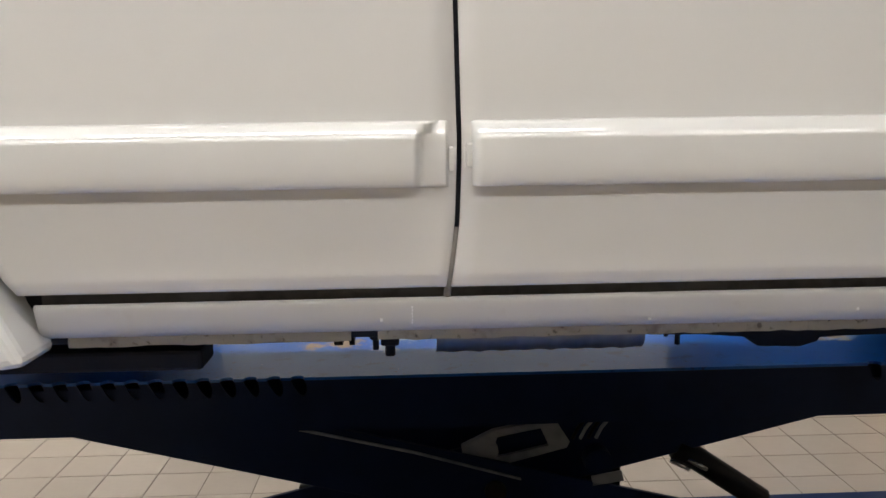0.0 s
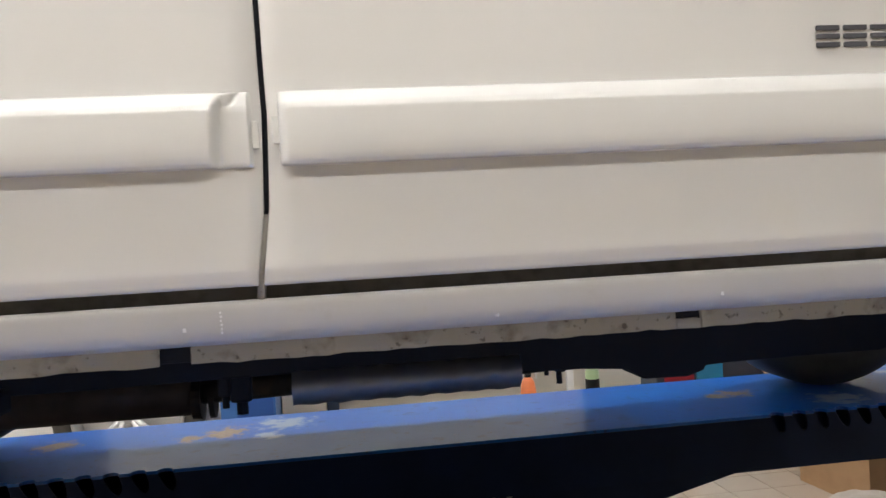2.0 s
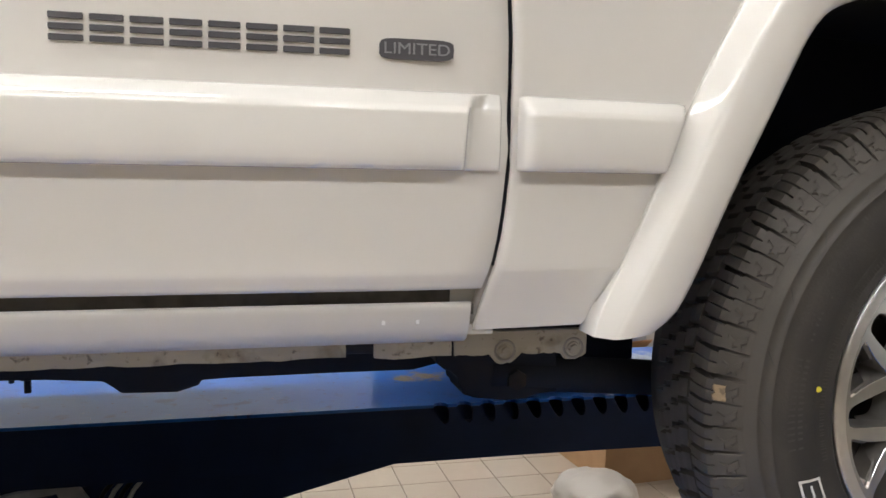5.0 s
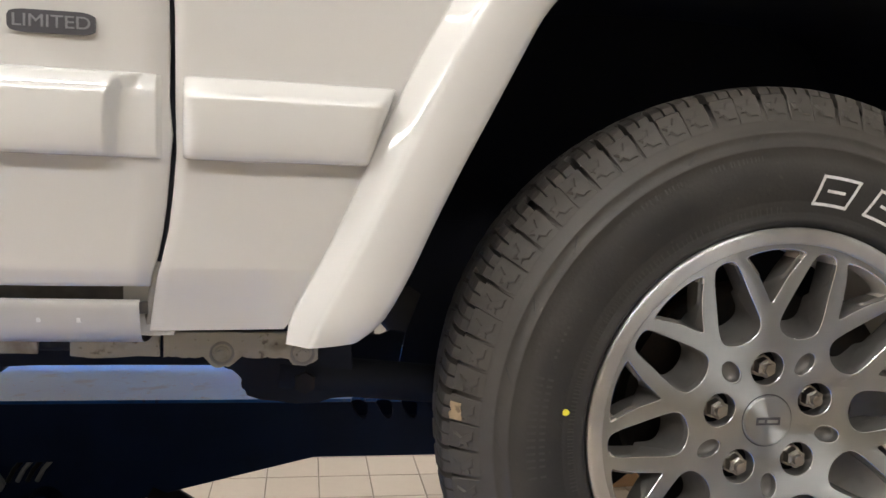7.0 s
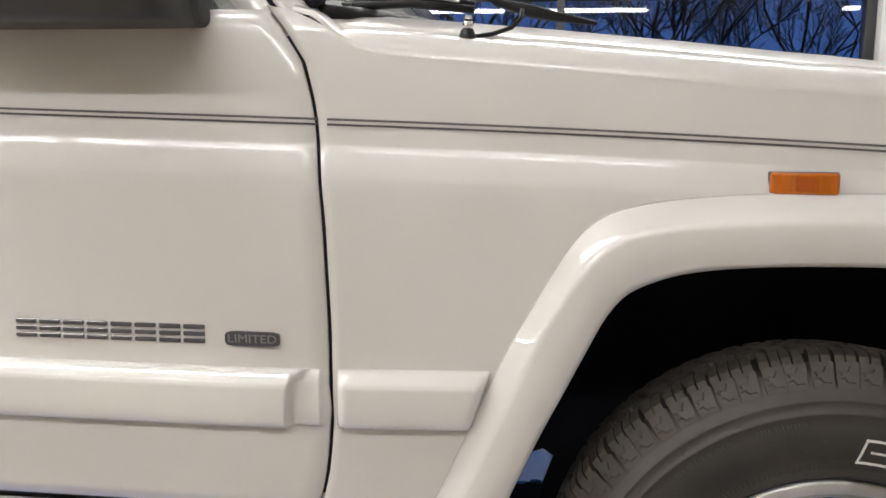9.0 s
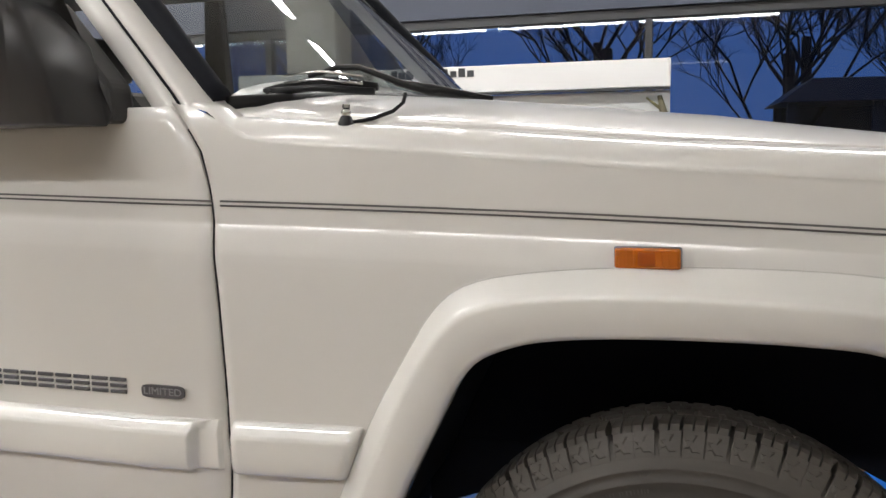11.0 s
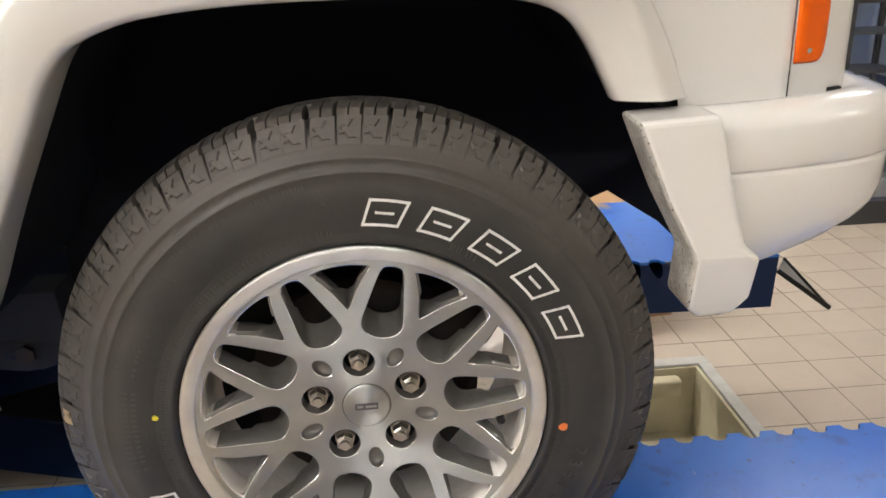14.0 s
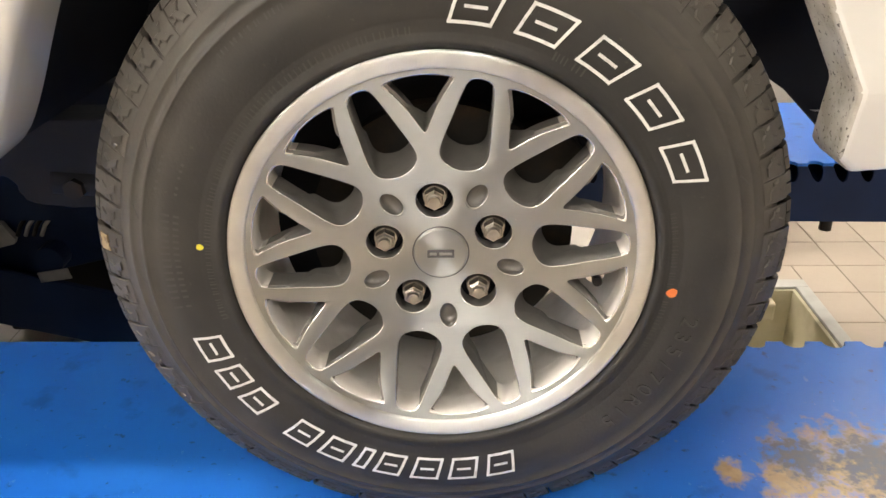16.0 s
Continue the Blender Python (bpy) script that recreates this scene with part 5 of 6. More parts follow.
def ramp_plate(y0, y1, inner, NOTCH):
    """Top plate with round bites along its inner edge."""
    other = y0 if inner == y1 else y1
    s = 1 if inner == y1 else -1
    edge = [(X0, inner)]
    for x in NOTCH:
        edge += [(x - 0.0205, inner), (x - 0.017, inner - s * 0.011), (x - 0.008, inner - s * 0.018), (x + 0.004, inner - s * 0.018), (x + 0.0125, inner - s * 0.012), (x + 0.0165, inner)]
    edge += [(X1, inner)]
    poly = edge + [(X1, other), (X0, other)]
    bm = bmesh.new()
    f = bm.faces.new([bm.verts.new((x, y, RT)) for x, y in poly])
    g = bmesh.ops.extrude_face_region(bm, geom=[f])
    bmesh.ops.translate(bm, verts=[v for v in g["geom"] if isinstance(v, bmesh.types.BMVert)], vec=(0, 0, -0.008))
    bmesh.ops.triangulate(bm, faces=[q for q in bm.faces if len(q.verts) > 4])
    part("ramp_plate", bm, BLUE, lift, "blue ramp plate with worn paint and rust")
    top = [(X1, RT - 0.0085)]
    for x in NOTCH[::-1]:
        top += [(x + 0.0165, RT - 0.0085), (x + 0.0215, RT - 0.024), (x + 0.0215, RT - 0.040), (x + 0.016, RT - 0.050), (x + 0.008, RT - 0.050), (x - 0.002, RT - 0.041), (x - 0.012, RT - 0.025), (x - 0.0205, RT - 0.0085)]
    top += [(X0, RT - 0.0085)]
    low = [(X0, 0.532), (1.6, 0.535), (X1 - 0.006, 0.522)]
    bm = bmesh.new()
    a, b = (inner - 0.006, inner) if s > 0 else (inner, inner + 0.006)
    f = bm.faces.new([bm.verts.new((x, a, z)) for x, z in top + low])
    g = bmesh.ops.extrude_face_region(bm, geom=[f])
    bmesh.ops.translate(bm, verts=[v for v in g["geom"] if isinstance(v, bmesh.types.BMVert)], vec=(0, b - a, 0))
    bmesh.ops.triangulate(bm, faces=[q for q in bm.faces if len(q.verts) > 4])
    part("ramp_side", bm, BLUES, lift, "blue ramp side, darkened as shade, with a row of notches")
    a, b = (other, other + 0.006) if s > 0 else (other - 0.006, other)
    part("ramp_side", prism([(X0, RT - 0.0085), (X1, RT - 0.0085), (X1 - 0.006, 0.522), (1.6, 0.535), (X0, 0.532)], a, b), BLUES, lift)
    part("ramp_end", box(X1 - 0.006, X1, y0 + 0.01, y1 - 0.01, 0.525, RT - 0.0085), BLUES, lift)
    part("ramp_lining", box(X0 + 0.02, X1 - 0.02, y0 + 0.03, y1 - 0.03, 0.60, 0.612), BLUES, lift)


ramp_plate(0.66, 1.272, 1.272, [x + 0.020 for x in NOTCH])
ramp_plate(2.09, 2.628, 2.09, NOTCH)


def arm(ax, az, bx, bz, y, half):
    """A flat scissor arm between two pivots."""
    d = Vector((bx - ax, bz - az)).normalized()
    n = Vector((-d[1], d[0])) * half
    pts = [(ax + n[0], az + n[1]), (bx + n[0], bz + n[1]), (bx + n[0] * 0.6 + d[0] * 0.05, bz + n[1] * 0.6 + d[1] * 0.05), (bx - n[0] * 0.6 + d[0] * 0.05, bz - n[1] * 0.6 + d[1] * 0.05), (bx - n[0], bz - n[1]), (ax - n[0], az - n[1])]
    cut = []
    for (x0, z0), (x1, z1) in zip(pts, pts[1:] + pts[:1]):  # the upper end stays inside the ramp
        if z0 <= 0.66:
            cut.append((x0, z0))
        if (z0 <= 0.66) != (z1 <= 0.66):
            w = (0.66 - z0) / (z1 - z0)
            cut.append((x0 + (x1 - x0) * w, 0.66))
    pts = cut
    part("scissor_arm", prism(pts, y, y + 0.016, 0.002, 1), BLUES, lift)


for y in (2.10, 0.70, 1.20):
    arm(-0.93, 0.647, 1.50, 0.044, y, 0.087)
    arm(1.585, 0.667, -0.83, 0.09, y + 0.075, 0.087)
    part("pivot_pin", cyl((0.325, y - 0.012, 0.34), (0.325, y + 0.10, 0.34), 0.03, 20), IRON, lift)
arm(-0.93, 0.647, 0.50, 0.292, 2.42, 0.087)
for y0 in (2.04, 0.66):
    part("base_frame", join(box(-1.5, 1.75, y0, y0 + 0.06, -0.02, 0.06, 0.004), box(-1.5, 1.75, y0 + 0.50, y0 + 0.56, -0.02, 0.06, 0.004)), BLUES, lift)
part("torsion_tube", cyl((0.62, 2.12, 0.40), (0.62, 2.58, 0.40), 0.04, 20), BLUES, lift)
# hydraulic ram and its bright mounting bracket
part("ram_cylinder", tube([(-0.25, 2.4, 0.20), (0.30, 2.4, 0.31), (0.62, 2.4, 0.385)], 0.038, 18), BLACKP, lift)
part("ram_rod", tube([(0.60, 2.4, 0.38), (0.95, 2.4, 0.46)], 0.02, 14), CHROME, lift)
GREYM = mat("grey_cast_bracket", (0.42, 0.43, 0.44), 0.45, 0.3, spots=[(20, (0.25, 0.26, 0.28), 0.45, 0.7, 0.7)])
FRAME_ = [[(0.234, 0.459), (0.321, 0.502), (0.36, 0.49), (0.334, 0.485), (0.311, 0.42), (0.329, 0.395), (0.239, 0.419)], [(0.321, 0.502), (0.455, 0.527), (0.502, 0.518), (0.455, 0.506), (0.334, 0.485)], [(0.502, 0.518), (0.538, 0.462), (0.479, 0.453), (0.455, 0.506)], [(0.329, 0.395), (0.311, 0.42), (0.361, 0.427), (0.479, 0.453), (0.538, 0.462), (0.53, 0.445)]]
part("ram_bracket", join(*[prism(q, 2.125 + 0.003 * k, 2.15, 0.0) for k, q in enumerate(FRAME_)]), GREYM, lift, "grey cast bracket of the hydraulic ram")
part("bracket_knuckle", cyl((0.315, 2.12, 0.445), (0.315, 2.15, 0.445), 0.022, 18), GREYM, lift)
for k in range(4):
    part("hose", tube([(0.545 + 0.022 * k, 2.135, 0.470), (0.560 + 0.022 * k, 2.135, 0.50), (0.59 + 0.022 * k, 2.14, 0.535)], 0.0055, 8), GREYM if k % 2 else BLACKP, lift)
part("cover_strip", prism([(-0.216, 0.540), (0.103, 0.463), (0.396, 0.376), (0.396, 0.371), (0.103, 0.457), (-0.216, 0.534)], 2.092, 2.1), GREYM, lift)
part("label_plate", prism([(0.592, 0.374), (0.677, 0.388), (0.684, 0.358), (0.598, 0.345)], 2.10, 2.104), GREYM, lift)
# Black box added low in the lift to cover a bright gap of floor.
part("dark_block", box(0.30, 0.75, 2.38, 2.50, 0.02, 0.30, 0.01), BLACKP, lift)
part("ram_cover", tube([(0.86, 2.2, 0.41), (0.90, 2.2, 0.39), (1.12, 2.2, 0.24)], 0.035, 14), BLACKP, lift)
for k in range(2):
    part("ram_rod", tube([(0.83 + 0.05 * k, 2.15, 0.392), (0.885 + 0.05 * k, 2.15, 0.362)], 0.007, 10), CHROME, lift)
part("end_foot", cyl((2.825, 2.4, 0.54), (2.825, 2.4, 0.36), 0.018, 16), IRON, lift)
part("end_flap", prism([(2.910, 0.584), (2.925, 0.620), (3.088, 0.450)], 2.20, 2.206), GREYM, lift, "grey end flap with a black rubber edge")
part("flap_edge", tube([(2.910, 2.203, 0.584), (3.088, 2.203, 0.450)], 0.008, 8), BLACKP, lift)
part("flap_edge", tube([(2.925, 2.203, 0.620), (3.088, 2.203, 0.450)], 0.005, 8), BLACKP, lift)
# ---- room ----
PX0, PX1, PY0, PY1 = 2.25, 2.910, 1.98, 2.695
floor = thing("floor", "beige square floor tiles with grey joints", "floor", kind="structure")
for n_, (x0, x1, y0, y1) in enumerate(((-8, 9, -9.4, PY0), (-8, 9, PY1, 5.0), (-8, PX0, PY0, PY1), (PX1, 9, PY0, PY1))):
    part("floor_bed", box(x0, x1, y0, y1, -0.06, -0.004), GROUT, floor)
tagged(part("ceiling", box(-8, 9, -9.4, 5.2, 3.6, 3.7), CEIL), "pale ceiling", "ceiling", kind="structure")
tagged(part("wall_back", box(-8, 9, -9.6, -9.4, -0.06, 3.7), WALLB), "pale plaster workshop wall", "wall", kind="structure")
tagged(part("wall_left", box(-8.2, -8, -9.4, 5.2, -0.06, 3.7), WALL), "cream plaster wall", "wall", kind="structure")
tagged(part("wall_right", box(9, 9.2, -9.4, 5.2, -0.06, 3.7), WALL), "cream plaster wall", "wall", kind="structure")
tagged(part("wall_front", box(-8, 3.27, 5.0, 5.2, -0.06, 1.0), WALL), "cream wall under the window", "wall", kind="structure")
tagged(part("wall_lintel", box(-8, 9, 5.0, 5.2, 2.50, 3.7), mat("dark_blue_fascia", (0.05, 0.06, 0.09), 0.5)), "dark fascia above the windows", "wall", kind="structure")
tagged(part("wall_pier", box(3.50, 3.98, 4.96, 5.2, -0.06, 2.50), WALLG), "pale grey wall pier", "wall", kind="structure")
tagged(part("wall_recess", box(3.98, 4.66, 5.06, 5.2, -0.06, 2.50), WALL), "cream wall strip beside the door", "wall", kind="structure")
tagged(part("wall_jamb", box(3.975, 4.095, 4.03, 4.26, -0.004, 3.6, 0.004), WALLG), "pale grey door jamb", "wall", kind="structure")

# pit under the lift
pit = thing("lift_pit", "cream painted lift pit with a grey steel frame", "pit", kind="structure")
part("pit_wall", box(PX0, PX1, PY1 - 0.012, PY1 + 0.04, -0.30, -0.006), PITP, pit)
part("pit_wall", box(PX1 - 0.012, PX1 + 0.04, PY0, PY1 - 0.0125, -0.30, -0.006), PITP, pit)
part("pit_wall", box(PX0, PX1 - 0.0125, PY0 - 0.04, PY0, -0.30, -0.006), PITP, pit)
part("pit_wall", box(PX0 - 0.04, PX0, PY0, PY1 - 0.0125, -0.30, -0.006), PITP, pit)
part("pit_floor", box(PX0, PX1, PY0, PY1, -0.32, -0.28), PITP, pit)
part("pit_frame", box(PX0, PX1 + 0.045, PY1 - 0.004, PY1 + 0.05, -0.003, 0.006, 0.002), PITF, pit)
part("pit_frame", box(PX1, PX1 + 0.045, PY0 - 0.05, PY1 - 0.0045, -0.003, 0.006, 0.002), PITF, pit)
part("pit_bracket", box(2.70, 2.83, 2.63, 2.683, -0.10, -0.03, 0.01), PITP, pit)

# window front
win = thing("window_1", "wide white-framed window on the dusk outside", "window", kind="structure")
part("window_frame", box(3.275, 3.497, 4.97, 5.12, 1.0, 2.50, 0.004), WHITEF, win)
part("window_sill", box(-8, 3.275, 4.93, 5.15, 1.0, 1.04, 0.004), WHITEF, win)
part("window_frame", box(-8, 3.275, 5.04, 5.12, 2.44, 2.50, 0.004), DARKF, win)
part("window_frame", box(3.215, 3.275, 5.04, 5.12, 1.04, 2.44, 0.004), DARKF, win)
for x in (1.468, -1.05, -3.6, -6.1):
    part("window_mullion", box(x - 0.022, x + 0.022, 5.04, 5.12, 1.04, 2.44, 0.004), DARKF, win)
xs_ = [-8, -6.1, -3.6, -1.05, 1.468, 3.215]
for a, b in zip(xs_[:-1], xs_[1:]):
    p = part("pane", box(a + 0.02, b - 0.02, 5.075, 5.085, 1.04, 2.44), GLASS, win)
    p.visible_shadow = False
col = tagged(part("wall_column", box(-0.74, -0.40, 4.70, 4.96, -0.004, 3.6, 0.01), WALLG), "pale grey square column", "column", kind="structure")

# glass door at the right
door = thing("door_1", "dark-framed glass door to the yard", "door", kind="structure")
part("door_frame", box(4.10, 4.16, 4.05, 4.13, -0.004, 2.9, 0.004), DARKF, door)
part("door_rail", box(4.16, 7.2, 4.055, 4.125, 0.0, 0.13, 0.004), DARKF, door)
part("door_rail", box(4.16, 7.2, 4.055, 4.125, 1.165, 1.275, 0.004), DARKF, door)
part("door_handle", tube([(4.11, 4.03, 1.262), (4.175, 4.01, 1.262)], 0.012, 8), CHROME, door)
for z0, z1 in ((0.13, 1.165), (1.275, 2.9)):
    p = part("pane", box(4.16, 7.2, 4.085, 4.095, z0, z1), GLASS, door)
    p.visible_shadow = False
tagged(part("wall_door_side", box(7.2, 9, 4.05, 4.15, -0.004, 3.6), WALLG), "pale grey wall", "wall", kind="structure")
tagged(part("wall_door_head", box(4.10, 9, 4.05, 4.3, 2.9, 3.6), WALLG), "pale grey wall above the door", "wall", kind="structure")

# dark cabinet and cable on the pier
sb = thing("switch_cabinet", "dark grey wall cabinet with a small window", "cabinet", at=(4.19, 4.9, 1.76))
put(part("cabinet_body", box(3.985, 4.405, 4.93, 5.06, 1.332, 1.763, 0.006), mat("anthracite_enamel", (0.035, 0.04, 0.048), 0.4, bump=[(200, 0.03)])), sb)
put(part("meter_window", box(4.095, 4.185, 4.922, 4.93, 1.485, 1.585, 0.003), DARKF), sb)
for k in range(4):
    put(part("meter_mark", box(4.112, 4.168, 4.919, 4.922, 1.498 + 0.021 * k, 1.510 + 0.021 * k), mat("cream_mark", (0.5, 0.45, 0.3), 0.6)), sb)
sock = thing("wall_socket", "white wall socket with a hanging cable and a red plug", "socket", at=(4.35, 4.94, 1.1))
put(part("socket_body", box(4.285, 4.355, 5.0, 5.06, 1.10, 1.18, 0.008), WHITEF), sock)
put(part("plug", cyl((4.325, 5.0, 1.12), (4.325, 4.93, 1.10), 0.03, 16), mat("grey_plug", (0.2, 0.2, 0.21), 0.5)), sock)
put(part("cable", tube([(4.325, 4.95, 1.11), (4.35, 4.93, 0.98), (4.38, 4.93, 0.8), (4.36, 4.93, 0.5), (4.33, 4.95, 0.3), (4.33, 4.97, 0.01)], 0.008, 8), mat("pale_cable", (0.55, 0.54, 0.5), 0.5)), sock)
put(part("cable", tube([(4.385, 4.92, 1.335), (4.40, 4.90, 1.20), (4.425, 4.88, 1.08), (4.425, 4.88, 1.02)], 0.012, 8), mat("olive_cable", (0.30, 0.29, 0.2), 0.5)), sock)
put(part("red_plug", box(4.395, 4.45, 4.86, 4.89, 0.99, 1.022, 0.005), mat("red_plastic", (0.55, 0.05, 0.03), 0.4)), sock)
put(part("conduit", cyl((4.39, 5.03, 1.765), (4.39, 5.03, 2.49), 0.012, 10), WHITEF), sock)

# display header with picture below it, in front of the window
sign = thing("display_stand", "white display stand with dark lettering over a landscape picture", "display", at=(0.6, 4.6, 0.0))
put(part("header_board", box(-1.0, 1.606, 4.55, 4.66, 2.008, 2.158, 0.004), WHITEF), sign)
put(part("header_lip", box(-1.0, 1.606, 4.545, 4.56, 1.991, 2.007, 0.002), DARKF), sign)
rng = random.Random(11)
put(part("lettering", join(*[box(0.52 - 0.052 * k - rng.uniform(0.034, 0.046), 0.52 - 0.052 * k, 4.546, 4.551, 2.098, 2.098 + rng.choice((0.036, 0.05, 0.036, 0.036))) for k in range(10)]), DARKF), sign)
put(part("lettering", join(*[box(-0.10 - 0.052 * k - 0.040, -0.10 - 0.052 * k, 4.546, 4.551, 2.098, 2.135) for k in range(7)]), DARKF), sign)
put(part("picture", box(-1.0, 1.606, 4.60, 4.62, 1.0, 1.990), mat("pale_sky_print", (0.45, 0.47, 0.48), 0.5, spots=[(1.5, (0.55, 0.53, 0.5), 0.4, 0.7, 0.8)])), sign)
put(part("picture_tree", tube([(1.60, 4.597, 1.723), (1.58, 4.597, 1.843), (1.55, 4.597, 1.963)], [0.03, 0.025, 0.012], 8), mat("printed_tree", (0.10, 0.09, 0.05), 0.6)), sign)
for q in (((1.58, 1.873), (1.48, 1.953)), ((1.57, 1.823), (1.45, 1.863)), ((1.47, 1.853), (1.30, 1.823)), ((1.59, 1.803), (1.40, 1.783))):
    put(part("picture_tree", tube([(q[0][0], 4.597, q[0][1]), (q[1][0], 4.597, q[1][1])], [0.012, 0.006], 6), mat("printed_leaf", (0.14, 0.13, 0.06), 0.6)), sign)
for x in (-0.9, 1.55):
    put(part("stand_leg", box(x - 0.02, x + 0.02, 4.625, 4.655, 0.0, 2.008, 0.003), WHITEF), sign)

# low cream cupboard under the window with two bottles
cup = thing("low_cupboard", "long low cream cupboard under the window", "cupboard", at=(1.2, 4.3, 0.0))
put(part("cupboard_body", box(0.24, 1.93, 4.08, 4.55, 0.03, 0.25, 0.004), WALL), cup)
put(part("plinth", box(0.28, 2.0, 4.12, 4.5, 0.0, 0.03), DARKF), cup)
bt = thing("spray_bottle", "spray bottle with orange liquid and a white trigger", "bottle", at=(1.21, 4.25, 0.25))
put(part("bottle_body", tube([(1.21, 4.25, 0.25), (1.21, 4.25, 0.26), (1.21, 4.25, 0.36), (1.21, 4.25, 0.415), (1.21, 4.25, 0.44)], [0.030, 0.042, 0.042, 0.034, 0.018], 18), mat("orange_liquid", (0.85, 0.25, 0.10), 0.3)), bt)
put(part("bottle_neck", cyl((1.21, 4.25, 0.44), (1.21, 4.25, 0.475), 0.018, 14), BLACKP), bt)
put(part("trigger", join(box(1.19, 1.26, 4.235, 4.265, 0.475, 0.50, 0.005), box(1.245, 1.258, 4.24, 4.26, 0.43, 0.478, 0.003)), WHITEF), bt)
bt = thing("cleaner_bottle", "pale green bottle with a black label and cap", "bottle", at=(1.56, 4.25, 0.25))
put(part("bottle_body", tube([(1.56, 4.25, 0.25), (1.56, 4.25, 0.26), (1.56, 4.25, 0.44), (1.56, 4.25, 0.48), (1.56, 4.25, 0.50)], [0.03, 0.036, 0.036, 0.03, 0.016], 18), mat("green_plastic", (0.45, 0.62, 0.36), 0.3)), bt)
put(part("bottle_label", cyl((1.56, 4.25, 0.31), (1.56, 4.25, 0.405), 0.0372, 20), BLACKP), bt)
put(part("bottle_cap", cyl((1.56, 4.25, 0.50), (1.56, 4.25, 0.525), 0.018, 14), BLACKP), bt)

# blue locker, beige post, tool trolley
lk = thing("blue_locker", "blue painted steel tool locker", "locker", at=(-0.24, 4.6, 0.0))
put(part("locker_body", box(-0.385, -0.105, 4.4, 4.9, 0.0, 0.95, 0.005), mat("locker_blue", (0.05, 0.16, 0.45), 0.4, bump=[(150, 0.03)])), lk)
put(part("locker_door", box(-0.30, -0.115, 4.392, 4.40, 0.05, 0.9, 0.003), mat("locker_blue_door", (0.03, 0.10, 0.36), 0.35)), lk)
tagged(part("wall_post", box(-0.10, 0.15, 4.80, 4.995, -0.004, 0.995, 0.006), mat("beige_post", (0.50, 0.45, 0.38), 0.6, bump=[(120, 0.05)])), "beige wall post", "column", kind="structure")
tagged(part("wall_duct", box(0.155, 0.225, 4.88, 4.995, -0.004, 0.995, 0.004), mat("dark_blue_duct", (0.02, 0.035, 0.07), 0.5)), "dark blue wall duct", "trim", kind="structure")
tr = thing("tool_trolley", "dark tool trolley with red and blue drawers", "trolley", at=(2.35, 4.5, 0.0))
put(part("trolley_body", box(1.96, 2.75, 4.35, 4.60, 0.06, 0.9, 0.008), mat("trolley_grey", (0.05, 0.055, 0.07), 0.4)), tr)
put(part("red_drawer", box(2.00, 2.17, 4.335, 4.35, 0.1, 0.85, 0.004), mat("drawer_red", (0.28, 0.02, 0.03), 0.35)), tr)
put(part("blue_drawer", box(2.185, 2.34, 4.335, 4.35, 0.1, 0.85, 0.004), mat("drawer_blue", (0.03, 0.22, 0.40), 0.35)), tr)
for x in (2.02, 2.7):
    for y in (4.4, 4.55):
        put(part("castor", cyl((x - 0.015, y, 0.03), (x + 0.015, y, 0.03), 0.03, 14), BLACKP), tr)

# a loose alloy wheel on show against a white board
bd = thing("white_board", "white display board leaning on the wall", "board", at=(-0.9, 4.85, 0.0))
put(part("board_sheet", box(-1.75, -0.40, 4.60, 4.63, 0.0, 0.95, 0.004), WHITEF), bd)
sw = thing("loose_wheel", "white alloy wheel with a black tyre", "wheel", at=(-0.86, 4.47, 0.385))
rows = [[(r * math.cos(a), d, r * math.sin(a)) for a in np.linspace(0, 2 * math.pi, 64, endpoint=False)] for r, d in ((0.285, 0.0), (0.30, -0.02), (0.34, -0.03), (0.37, -0.01), (0.383, 0.02), (0.383, 0.10), (0.30, 0.12))]
part("tyre", mesh("tyre", *grid(rows, True), True), RUBBER, sw)
part("rim", mesh("rim", *grid([[(r * math.cos(a), d, r * math.sin(a)) for a in np.linspace(0, 2 * math.pi, 64, endpoint=False)] for r, d in ((0.25, 0.08), (0.262, 0.0), (0.275, -0.012), (0.287, -0.005))], True), True), SILVER, sw)
part("rim_back", cyl((0, 0.07, 0), (0, 0.08, 0), 0.26, 48), WHITEF, sw)
for k in range(5):
    for s_ in (-7, 7):
        a = radians(90 + 72 * k + s_)
        b = radians(90 + 72 * k + s_ * 1.6)
        part("spoke", tube([(0.05 * math.cos(a), 0.0, 0.05 * math.sin(a)), (0.27 * math.cos(b), 0.005, 0.27 * math.sin(b))], [0.018, 0.013], 8), SILVER, sw)
part("hub", cyl((0, -0.01, 0), (0, 0.07, 0), 0.06, 24), SILVER, sw)

